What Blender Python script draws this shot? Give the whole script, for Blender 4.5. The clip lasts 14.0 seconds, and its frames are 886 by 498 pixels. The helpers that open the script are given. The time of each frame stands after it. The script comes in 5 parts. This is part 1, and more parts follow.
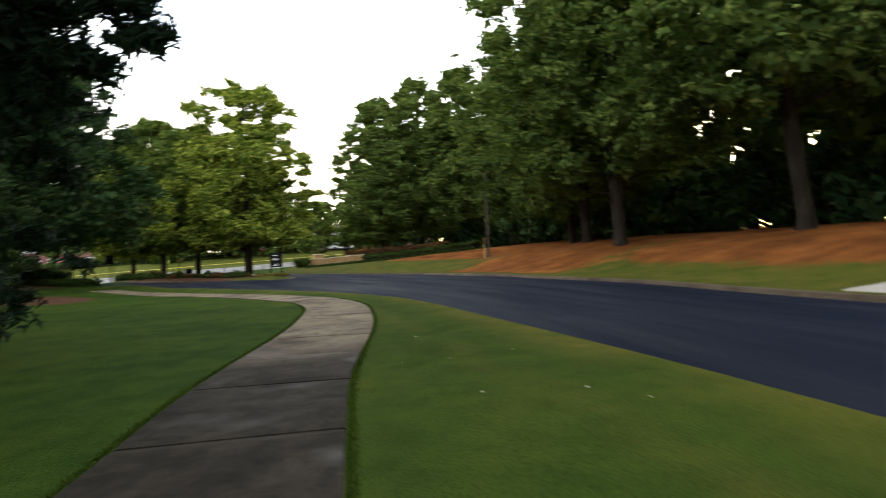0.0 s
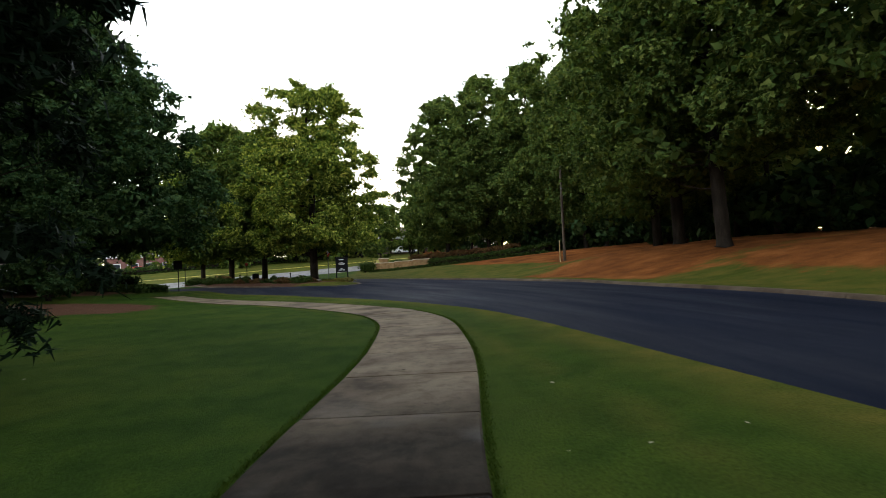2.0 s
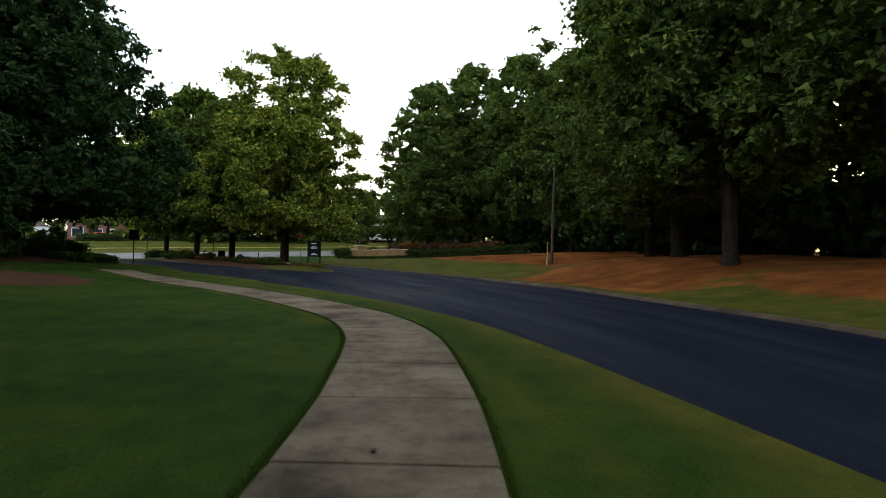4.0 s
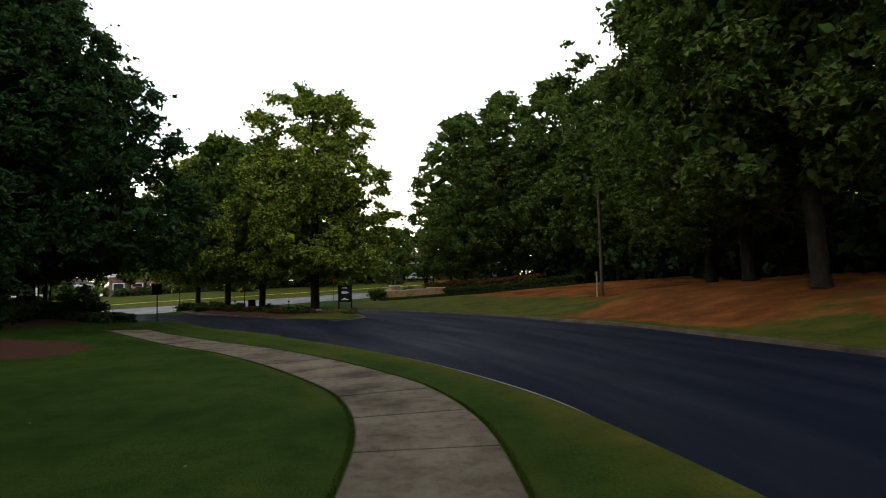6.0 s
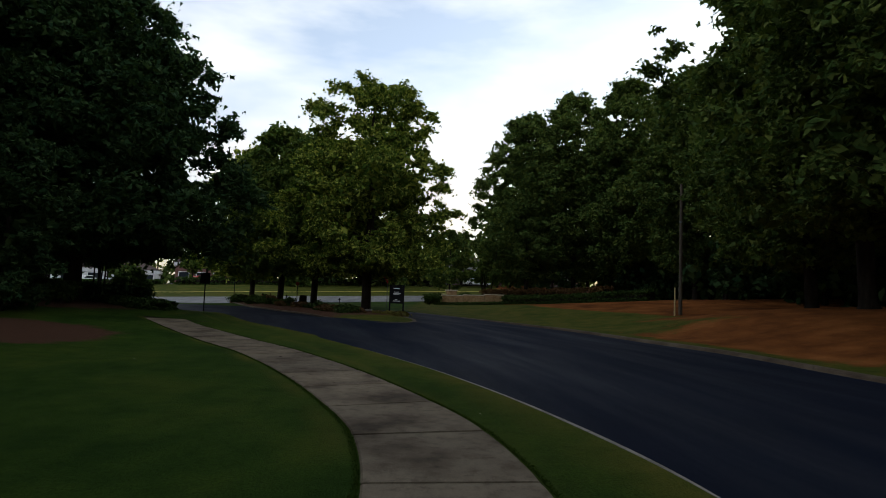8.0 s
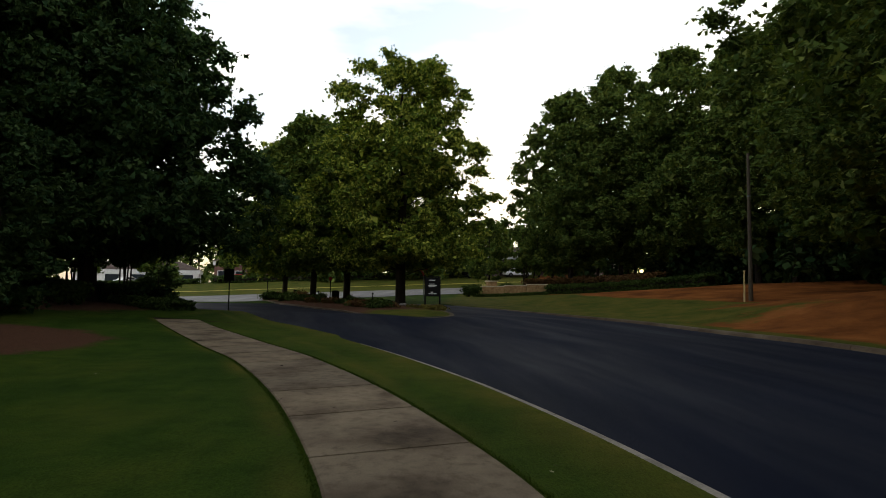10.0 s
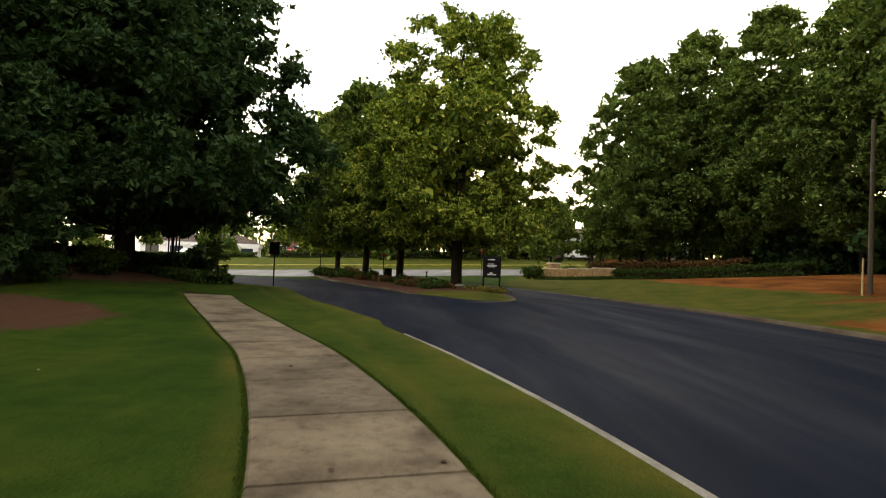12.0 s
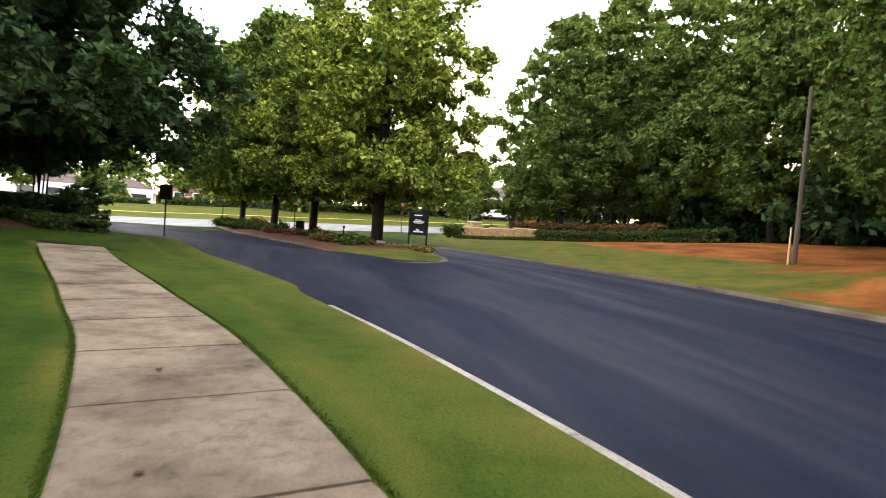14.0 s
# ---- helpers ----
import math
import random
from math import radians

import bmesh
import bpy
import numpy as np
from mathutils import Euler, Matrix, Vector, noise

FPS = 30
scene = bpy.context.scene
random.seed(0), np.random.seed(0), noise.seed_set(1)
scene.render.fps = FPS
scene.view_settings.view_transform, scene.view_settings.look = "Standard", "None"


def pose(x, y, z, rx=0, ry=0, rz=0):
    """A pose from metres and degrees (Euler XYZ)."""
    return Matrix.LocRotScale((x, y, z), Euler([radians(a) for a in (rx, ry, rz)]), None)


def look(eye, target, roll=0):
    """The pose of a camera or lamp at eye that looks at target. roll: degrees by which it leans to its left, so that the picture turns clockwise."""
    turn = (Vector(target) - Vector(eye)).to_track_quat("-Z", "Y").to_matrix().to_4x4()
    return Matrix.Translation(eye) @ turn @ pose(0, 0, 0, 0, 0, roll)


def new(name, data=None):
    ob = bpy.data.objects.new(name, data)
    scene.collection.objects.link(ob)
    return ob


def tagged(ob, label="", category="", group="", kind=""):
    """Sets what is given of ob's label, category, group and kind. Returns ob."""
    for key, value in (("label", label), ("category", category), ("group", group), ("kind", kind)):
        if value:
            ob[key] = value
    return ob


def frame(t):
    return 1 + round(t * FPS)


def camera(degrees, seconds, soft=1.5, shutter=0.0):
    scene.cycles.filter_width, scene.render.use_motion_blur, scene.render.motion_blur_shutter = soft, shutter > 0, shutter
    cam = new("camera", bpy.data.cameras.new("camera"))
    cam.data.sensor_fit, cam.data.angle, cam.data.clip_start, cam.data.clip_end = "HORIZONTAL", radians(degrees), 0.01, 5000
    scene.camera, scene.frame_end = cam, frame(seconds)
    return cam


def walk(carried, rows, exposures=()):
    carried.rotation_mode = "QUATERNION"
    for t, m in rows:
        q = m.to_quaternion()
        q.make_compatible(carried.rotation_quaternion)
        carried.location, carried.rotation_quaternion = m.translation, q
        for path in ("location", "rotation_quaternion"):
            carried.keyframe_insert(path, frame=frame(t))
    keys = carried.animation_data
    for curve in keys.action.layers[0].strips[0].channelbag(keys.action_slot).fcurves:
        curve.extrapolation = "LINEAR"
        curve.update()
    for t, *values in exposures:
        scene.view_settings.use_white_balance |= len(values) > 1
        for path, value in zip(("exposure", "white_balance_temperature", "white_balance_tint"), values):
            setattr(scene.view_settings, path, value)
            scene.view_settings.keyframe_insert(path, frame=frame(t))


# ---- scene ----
cam = camera(74.9, 14.0, 0.9, 0.5)
PATH = [
    (0, (0.338, -0.315, 1.156), (0.725, 1.647, 1.18), -2.9),
    (0.5, (0.197, 0.384, 1.174), (0.354, 2.378, 1.211), 0.8),
    (1, (0.1, 1.057, 1.191), (0.353, 3.041, 1.186), -3.1),
    (1.5, (0.022, 1.732, 1.208), (0.228, 3.722, 1.234), 0.2),
    (2, (0.018, 2.39, 1.235), (0.197, 4.381, 1.282), -3.1),
    (2.5, (0.014, 3.07, 1.261), (0.145, 5.066, 1.273), 0.9),
    (3, (0.018, 3.753, 1.28), (0.42, 5.712, 1.334), -2.5),
    (3.5, (-0.019, 4.431, 1.314), (0.244, 6.414, 1.319), 1.9),
    (4, (0.02, 5.147, 1.368), (0.276, 7.13, 1.386), 1.6),
    (4.5, (0.083, 5.878, 1.437), (0.311, 7.865, 1.482), 0.7),
    (5, (0.158, 6.617, 1.508), (0.348, 8.606, 1.587), -0.4),
    (5.5, (0.232, 7.353, 1.569), (0.386, 9.344, 1.681), -1.3),
    (6, (0.294, 8.079, 1.609), (0.423, 10.07, 1.747), -1.6),
    (6.5, (0.351, 8.826, 1.616), (0.25, 10.814, 1.809), 0.8),
    (7, (0.374, 9.49, 1.59), (0.348, 11.461, 1.929), -0.4),
    (7.5, (0.364, 10.165, 1.557), (0.302, 12.158, 1.722), 2.2),
    (8, (0.358, 10.862, 1.535), (0.282, 12.854, 1.695), 2.0),
    (8.5, (0.353, 11.564, 1.515), (0.245, 13.555, 1.67), 1.6),
    (9, (0.339, 12.28, 1.497), (0.192, 14.269, 1.645), 1.0),
    (9.5, (0.306, 13.017, 1.48), (0.122, 15.004, 1.621), 0.5),
    (10, (0.245, 13.783, 1.465), (0.038, 15.768, 1.597), 0.4),
    (10.5, (0.134, 14.646, 1.45), (-0.14, 16.625, 1.538), 2.9),
    (11, (-0.02, 15.471, 1.444), (-0.341, 17.445, 1.461), 2.7),
    (11.5, (-0.127, 16.199, 1.445), (-0.493, 18.166, 1.466), 1.5),
    (12, (-0.26, 16.851, 1.429), (-0.662, 18.809, 1.489), 2.1),
    (12.5, (-0.433, 17.538, 1.431), (-0.836, 19.492, 1.569), 1.0),
    (13, (-0.699, 18.081, 1.377), (-1.203, 20.015, 1.447), 3.1),
    (13.5, (-0.984, 18.76, 1.361), (-1.188, 20.747, 1.274), 0.7),
    (14, (-1.277, 19.439, 1.36), (-1.368, 21.436, 1.287), 4.1),
]
EXPOSURES = [(0.0, 0.98, 7000, 9), (1.5, 0.65, 6900, 9), (3.0, 0.15, 6600, 9), (6.0, -0.25, 6800, 9), (6.5, -0.55, 6900, 9), (7.5, -1.1, 6300, 9), (10.0, -0.65, 7200, 10), (11.0, -0.2, 8100, 11), (12.0, 0.6, 8300, 11), (12.5, 0.6, 8100, 11), (13.0, 0.4, 7800, 11), (13.5, 0.7, 7500, 14), (14.0, 1.85, 7100, 19)]
walk(cam, [(t, look(eye, target, roll)) for t, eye, target, roll in PATH], EXPOSURES)

# ---- world and light ----
world = bpy.data.worlds.new("evening_sky")
scene.world = world
world.use_nodes = True
wn, wl = world.node_tree.nodes, world.node_tree.links
wn.clear()
sky = wn.new("ShaderNodeTexSky")
sky.sky_type, sky.sun_disc = "NISHITA", False
SUN_EL, SUN_AZ = 8.0, 38.0           # degrees: height, and turn to the right of +y
sky.sun_elevation, sky.sun_rotation = radians(SUN_EL), radians(SUN_AZ)
sky.air_density, sky.dust_density, sky.ozone_density = 1.0, 1.5, 1.0
tc = wn.new("ShaderNodeTexCoord")
mp = wn.new("ShaderNodeMapping")
mp.inputs["Scale"].default_value = (1.0, 1.0, 3.2)
cl = wn.new("ShaderNodeTexNoise")
cl.inputs["Scale"].default_value, cl.inputs["Detail"].default_value, cl.inputs["Roughness"].default_value = 1.7, 6, 0.55
cr = wn.new("ShaderNodeMapRange")
cr.inputs[1].default_value, cr.inputs[2].default_value, cr.inputs[3].default_value, cr.inputs[4].default_value = 0.42, 0.64, 0.3, 0.92
skygain = wn.new("ShaderNodeVectorMath")
skygain.operation = "MULTIPLY"
skygain.inputs[1].default_value = (4.3, 5.0, 6.2)
mixc = wn.new("ShaderNodeMix")
mixc.data_type = "RGBA"
mixc.inputs["B"].default_value = (26.0, 26.2, 26.0, 1)
bg = wn.new("ShaderNodeBackground")
bg.inputs["Strength"].default_value = 0.1
wo = wn.new("ShaderNodeOutputWorld")
wl.new(tc.outputs["Generated"], mp.inputs["Vector"])
wl.new(mp.outputs["Vector"], cl.inputs["Vector"])
wl.new(cl.outputs["Fac"], cr.inputs[0])
wl.new(sky.outputs[0], skygain.inputs[0])
wl.new(skygain.outputs[0], mixc.inputs["A"])
wl.new(cr.outputs[0], mixc.inputs["Factor"])
sepz = wn.new("ShaderNodeSeparateXYZ")
low = wn.new("ShaderNodeMapRange")
low.interpolation_type = "SMOOTHSTEP"
low.inputs[1].default_value, low.inputs[2].default_value = 0.05, 0.36
peach = wn.new("ShaderNodeMix")
peach.data_type = "RGBA"
peach.inputs["B"].default_value = (26.0, 26.3, 26.4, 1)
toward = wn.new("ShaderNodeVectorMath")
toward.operation = "DOT_PRODUCT"
toward.inputs[1].default_value = (math.sin(radians(SUN_AZ)), math.cos(radians(SUN_AZ)), 0.0)
near_sun = wn.new("ShaderNodeMapRange")
near_sun.interpolation_type = "SMOOTHSTEP"
near_sun.inputs[1].default_value, near_sun.inputs[2].default_value = 0.86, 0.97
glow = wn.new("ShaderNodeMix")
glow.data_type = "RGBA"
glow.inputs["A"].default_value, glow.inputs["B"].default_value = (27.0, 23.6, 20.5, 1), (13.0, 7.6, 5.0, 1)
wl.new(tc.outputs["Generated"], toward.inputs[0])
wl.new(toward.outputs["Value"], near_sun.inputs[0])
wl.new(near_sun.outputs[0], glow.inputs["Factor"])
wl.new(glow.outputs["Result"], peach.inputs["A"])
wl.new(sepz.outputs["Z"], low.inputs[0])
wl.new(low.outputs[0], peach.inputs["Factor"])
wl.new(peach.outputs["Result"], mixc.inputs["B"])
wl.new(tc.outputs["Generated"], sepz.inputs[0])
dim = wn.new("ShaderNodeMapRange")
dim.interpolation_type = "SMOOTHSTEP"
dim.inputs[1].default_value, dim.inputs[2].default_value, dim.inputs[3].default_value, dim.inputs[4].default_value = 0.42, 0.95, 1.0, 0.55
wl.new(sepz.outputs["Z"], dim.inputs[0])
dusk = wn.new("ShaderNodeVectorMath")
dusk.operation = "SCALE"
wl.new(mixc.outputs["Result"], dusk.inputs[0])
wl.new(dim.outputs[0], dusk.inputs["Scale"])
wl.new(dusk.outputs[0], bg.inputs["Color"])
wl.new(bg.outputs[0], wo.inputs["Surface"])

sun_data = bpy.data.lights.new("sun", "SUN")
sun_data.energy, sun_data.angle, sun_data.color = 0.6, radians(12), (1.0, 0.82, 0.62)
sun = new("sun", sun_data)
_e, _a = radians(SUN_EL), radians(SUN_AZ)
sun.matrix_world = look((0, 0, 0), (-math.sin(_a) * math.cos(_e), -math.cos(_a) * math.cos(_e), -math.sin(_e)))


# ---- materials ----
def material(name, rough=0.8, spec=0.3, metal=0.0):
    m = bpy.data.materials.new(name)
    m.use_nodes = True
    b = m.node_tree.nodes["Principled BSDF"]
    b.inputs["Roughness"].default_value = rough
    b.inputs["Specular IOR Level"].default_value = spec
    b.inputs["Metallic"].default_value = metal
    return m, m.node_tree.nodes, m.node_tree.links, b


def noise_node(nodes, links, scale, detail=4, rough=0.55, stretch=None, distort=0.0):
    n = nodes.new("ShaderNodeTexNoise")
    n.inputs["Scale"].default_value, n.inputs["Detail"].default_value = scale, detail
    n.inputs["Roughness"].default_value, n.inputs["Distortion"].default_value = rough, distort
    g = nodes.new("ShaderNodeNewGeometry")
    if stretch:
        mpn = nodes.new("ShaderNodeMapping")
        mpn.inputs["Scale"].default_value = stretch
        links.new(g.outputs["Position"], mpn.inputs["Vector"])
        links.new(mpn.outputs["Vector"], n.inputs["Vector"])
    else:
        links.new(g.outputs["Position"], n.inputs["Vector"])
    return n.outputs["Fac"]


def ramp(nodes, links, fac, stops):
    r = nodes.new("ShaderNodeValToRGB")
    e = r.color_ramp.elements
    while len(e) < len(stops):
        e.new(0.5)
    for k, (p, c) in enumerate(stops):
        e[k].position, e[k].color = p, (*c, 1) if len(c) == 3 else c
    links.new(fac, r.inputs["Fac"])
    return r.outputs["Color"]


def blend(nodes, links, fac, a, b, mode="MIX"):
    x = nodes.new("ShaderNodeMix")
    x.data_type, x.blend_type = "RGBA", mode
    for key, v in (("Factor", fac), ("A", a), ("B", b)):
        if isinstance(v, (float, int)):
            x.inputs[key].default_value = v
        elif isinstance(v, tuple):
            x.inputs[key].default_value = (*v, 1)
        else:
            links.new(v, x.inputs[key])
    return x.outputs["Result"]


def bump(nodes, links, bsdf, height, strength=0.4, dist=0.02):
    bp = nodes.new("ShaderNodeBump")
    bp.inputs["Strength"].default_value, bp.inputs["Distance"].default_value = strength, dist
    links.new(height, bp.inputs["Height"])
    links.new(bp.outputs["Normal"], bsdf.inputs["Normal"])


def two_scale(name, dark, mid, light, coarse=0.6, fine=25.0, rough=0.85, spec=0.25, bump_s=0.4, bump_d=0.01, stretch=None):
    m, n, l, b = material(name, rough, spec)
    a = noise_node(n, l, coarse, 5, 0.6, stretch)
    f = noise_node(n, l, fine, 4, 0.65)
    base = ramp(n, l, a, [(0.3, dark), (0.5, mid), (0.72, light)])
    fine_c = ramp(n, l, f, [(0.25, (0.55, 0.55, 0.55)), (0.75, (1.3, 1.3, 1.3))])
    l.new(blend(n, l, 0.8, base, fine_c, "MULTIPLY"), b.inputs["Base Color"])
    bump(n, l, b, f, bump_s, bump_d)
    return m


def random_colour(n, l, stops, island=True):
    g = n.new("ShaderNodeNewGeometry" if island else "ShaderNodeObjectInfo")
    return ramp(n, l, g.outputs["Random Per Island" if island else "Random"], stops)


def leaf_material(name, c0, c1, c2, trans=0.35):
    m, n, l, b = material(name, 0.65, 0.04)
    col = random_colour(n, l, [(0.0, c0), (0.5, c1), (1.0, c2)])
    big = noise_node(n, l, 0.35, 2)
    shade = ramp(n, l, big, [(0.3, (0.75, 0.78, 0.7)), (0.7, (1.2, 1.15, 1.0))])
    col = blend(n, l, 0.8, col, shade, "MULTIPLY")
    l.new(col, b.inputs["Base Color"])
    t = n.new("ShaderNodeBsdfTranslucent")
    l.new(blend(n, l, 1.0, col, (1.35, 1.35, 0.55), "MULTIPLY"), t.inputs["Color"])
    mx = n.new("ShaderNodeMixShader")
    mx.inputs["Fac"].default_value = trans
    l.new(b.outputs[0], mx.inputs[1])
    l.new(t.outputs[0], mx.inputs[2])
    l.new(mx.outputs[0], n["Material Output"].inputs["Surface"])
    return m


LEAF_LIME = leaf_material("lime_leaf", (0.05, 0.1, 0.016), (0.135, 0.195, 0.035), (0.45, 0.48, 0.1), 0.15)
LEAF_MID = leaf_material("oak_leaf", (0.038, 0.076, 0.018), (0.082, 0.132, 0.03), (0.17, 0.205, 0.048), 0.14)
LEAF_BANK = leaf_material("bank_oak_leaf", (0.042, 0.08, 0.022), (0.086, 0.135, 0.036), (0.165, 0.2, 0.055), 0.2)
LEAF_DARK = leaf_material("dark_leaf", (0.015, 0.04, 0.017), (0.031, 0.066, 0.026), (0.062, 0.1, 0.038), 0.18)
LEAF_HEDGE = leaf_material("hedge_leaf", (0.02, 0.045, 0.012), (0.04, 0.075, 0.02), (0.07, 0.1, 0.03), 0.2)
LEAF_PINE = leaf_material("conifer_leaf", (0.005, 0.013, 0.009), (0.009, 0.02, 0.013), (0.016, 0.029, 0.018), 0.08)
LEAF_RUST = leaf_material("rust_leaf", (0.09, 0.05, 0.03), (0.14, 0.07, 0.04), (0.12, 0.09, 0.03), 0.25)
LEAF_FLOWER = leaf_material("pale_flower", (0.5, 0.42, 0.18), (0.62, 0.58, 0.4), (0.3, 0.32, 0.1), 0.3)
LEAF_DRY = leaf_material("dry_grass", (0.13, 0.1, 0.03), (0.18, 0.15, 0.045), (0.13, 0.14, 0.03), 0.3)
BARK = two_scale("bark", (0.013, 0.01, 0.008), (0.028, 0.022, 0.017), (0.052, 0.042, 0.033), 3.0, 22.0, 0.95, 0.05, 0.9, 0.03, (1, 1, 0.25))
CONCRETE = two_scale("kerb_concrete", (0.2, 0.185, 0.16), (0.3, 0.28, 0.245), (0.38, 0.355, 0.31), 1.3, 40.0, 0.85, 0.25, 0.35, 0.006)


# ---- ground plan ----
def curve(points, lo, hi, window=2.0, step=0.25):
    """x as a smooth function of y through a few points."""
    ys = np.arange(lo, hi + step, step)
    xs = np.interp(ys, [p[0] for p in points], [p[1] for p in points])
    k = max(1, int(window / step))
    pad = np.concatenate([xs[0] + (xs[1] - xs[0]) * np.arange(-k, 0), xs, xs[-1] + (xs[-1] - xs[-2]) * np.arange(1, k + 1)])
    for _ in range(2):
        pad = np.convolve(np.pad(pad, k // 2, mode="reflect", reflect_type="odd"), np.ones(2 * (k // 2) + 1) / (2 * (k // 2) + 1), "valid")
    return lambda y: np.interp(y, ys, pad[k:k + len(ys)])


walk_mid = curve([(-40, -4.0), (-6, -0.95), (0, -0.52), (3, -0.38), (5.4, -0.29), (7.2, -0.07), (8.8, 0.16), (10.6, 0.35), (12.8, 0.45), (14.5, 0.48), (16, 0.3), (17.7, -0.12),
                  (19, -0.72), (20.7, -1.57), (22.2, -2.41), (23.7, -3.34), (25.5, -4.54), (27.1, -5.84), (29, -7.35), (31, -9.05), (33, -10.75), (36, -13.2)], -40, 36, 1.2)
road_near = curve([(-40, 3.1), (0, 3.5), (2.6, 3.44), (4.6, 3.36), (6.8, 3.18), (9, 2.97), (11, 2.8), (13.3, 2.58), (15.6, 2.33), (16.6, 2.15), (17.9, 1.76), (19.5, 1.2), (20.9, 0.62), (22.7, -0.2),
                   (24.6, -1.2), (26.6, -2.33), (28.7, -3.65), (31, -5.1), (34.6, -7.85), (38, -10.6), (40.5, -12.6), (43, -14.9), (46, -19), (51, -30), (56, -44)], -40, 56, 1.2)
road_far = curve([(-40, 9.7), (0, 10.4), (10, 10.55), (18, 10.6), (24, 10.4), (29.5, 9.4), (33, 8.15), (37, 6.8), (41, 5.1), (44.8, 2.8), (49, 0.0), (52.8, -2.6), (56, -4.6)], -40, 56, 2.5)
HALF = 0.75


def soft(v, w):
    return np.logaddexp(0, v / w) * w


def step01(v, a, b):
    s = np.clip((v - a) / (b - a), 0, 1)
    return s * s * (3 - 2 * s)


STREET_P, STREET_D = (-28.0, 66.2), (0.9, 0.436)


def street_side(x, y):
    """Metres beyond the near edge of the street."""
    return -(x - STREET_P[0]) * STREET_D[1] + (y - STREET_P[1]) * STREET_D[0]


def street_at(s, q):
    return STREET_P[0] + s * STREET_D[0] - q * STREET_D[1], STREET_P[1] + s * STREET_D[1] + q * STREET_D[0]


def land(x, y):
    """Height of the lawn, without the road cut."""
    x, y = np.asarray(x, float), np.asarray(y, float)
    across = 0.005 * np.clip(x, -20, 0) + 0.075 * soft(np.clip(-x - 9, -20, 14), 0.5) * (1 - step01(y, 38.5, 44))
    ahead = 0.0085 * soft(y - 28, 2.0) + 0.012 * soft(np.minimum(y, 95) - 54, 3.0)
    q = street_side(x, y)
    along = (x - STREET_P[0]) * STREET_D[0] + (y - STREET_P[1]) * STREET_D[1]
    street = -0.2 + 0.035 * np.clip(along, -30, 55) + 0.04 * np.clip(q, -6, 11) + 0.1 * (soft(q - 11, 0.5) - soft(q - 27, 1.0)) - 0.045 * soft(q - 80, 3.0)
    w = step01(q, -10, -2)
    d = x - road_far(np.minimum(y, 56))
    steep = 1 - step01(y, 36, 46)
    bank = (0.34 * steep + 0.1 * (1 - steep)) * soft(d - 2.2 - 1.5 * (1 - steep), 0.6)
    cap = 1.9 + 0.3 * step01(y, 40, 60) + 0.7 * step01(y, 50, 58) * step01(x, 8, 15)
    bank = cap * (1 - np.exp(-bank / cap * 1.15))
    bank = bank * (1 - step01(y, 57, 74) * 0.55)
    lumps = 0.03 * np.sin(x * 0.7 + 1.3) * np.sin(y * 0.45) * step01(np.abs(x), 3, 9)
    return (across + ahead + bank) * (1 - w) + street * w + lumps


def road_drop(y, far=False):
    return 0.12 * (1 - (step01(y, 50, 56) if far else step01(y, 30.8, 34.5)))


def road_height(x, y):
    l, r = road_near(y), road_far(y)
    s = np.clip((x - l) / np.maximum(r - l, 0.1), 0, 1)
    zl, zr = land(l, y) - road_drop(y), land(r, y) - road_drop(y, True)
    w = step01(y, 40, 52)
    return (zl * (1 - s) + zr * s + 0.05 * np.sin(np.pi * s)) * (1 - w) + (land(x, y) - 0.02) * w


def link_mesh(name, verts, faces, mat, parent=None, smooth=False):
    me = bpy.data.meshes.new(name)
    me.from_pydata(np.asarray(verts).tolist() if not isinstance(verts, list) else verts, [], np.asarray(faces).tolist() if not isinstance(faces, list) else faces)
    me.materials.append(mat)
    if smooth:
        me.polygons.foreach_set("use_smooth", np.ones(len(me.polygons), bool))
    ob = new(name, me)
    if parent:
        ob.parent = parent
    return ob


def sheet(rows):
    """Vertices and quads of a grid given as rows of points with equal counts."""
    a = np.array(rows, float)
    r, c = a.shape[:2]
    i = np.arange((r - 1) * c).reshape(r - 1, c)[:, :-1]
    quads = np.stack([i, i + 1, i + c + 1, i + c], -1).reshape(-1, 4)
    return a.reshape(-1, 3), quads


def stretch(n, power):
    return np.linspace(0, 1, n) ** power


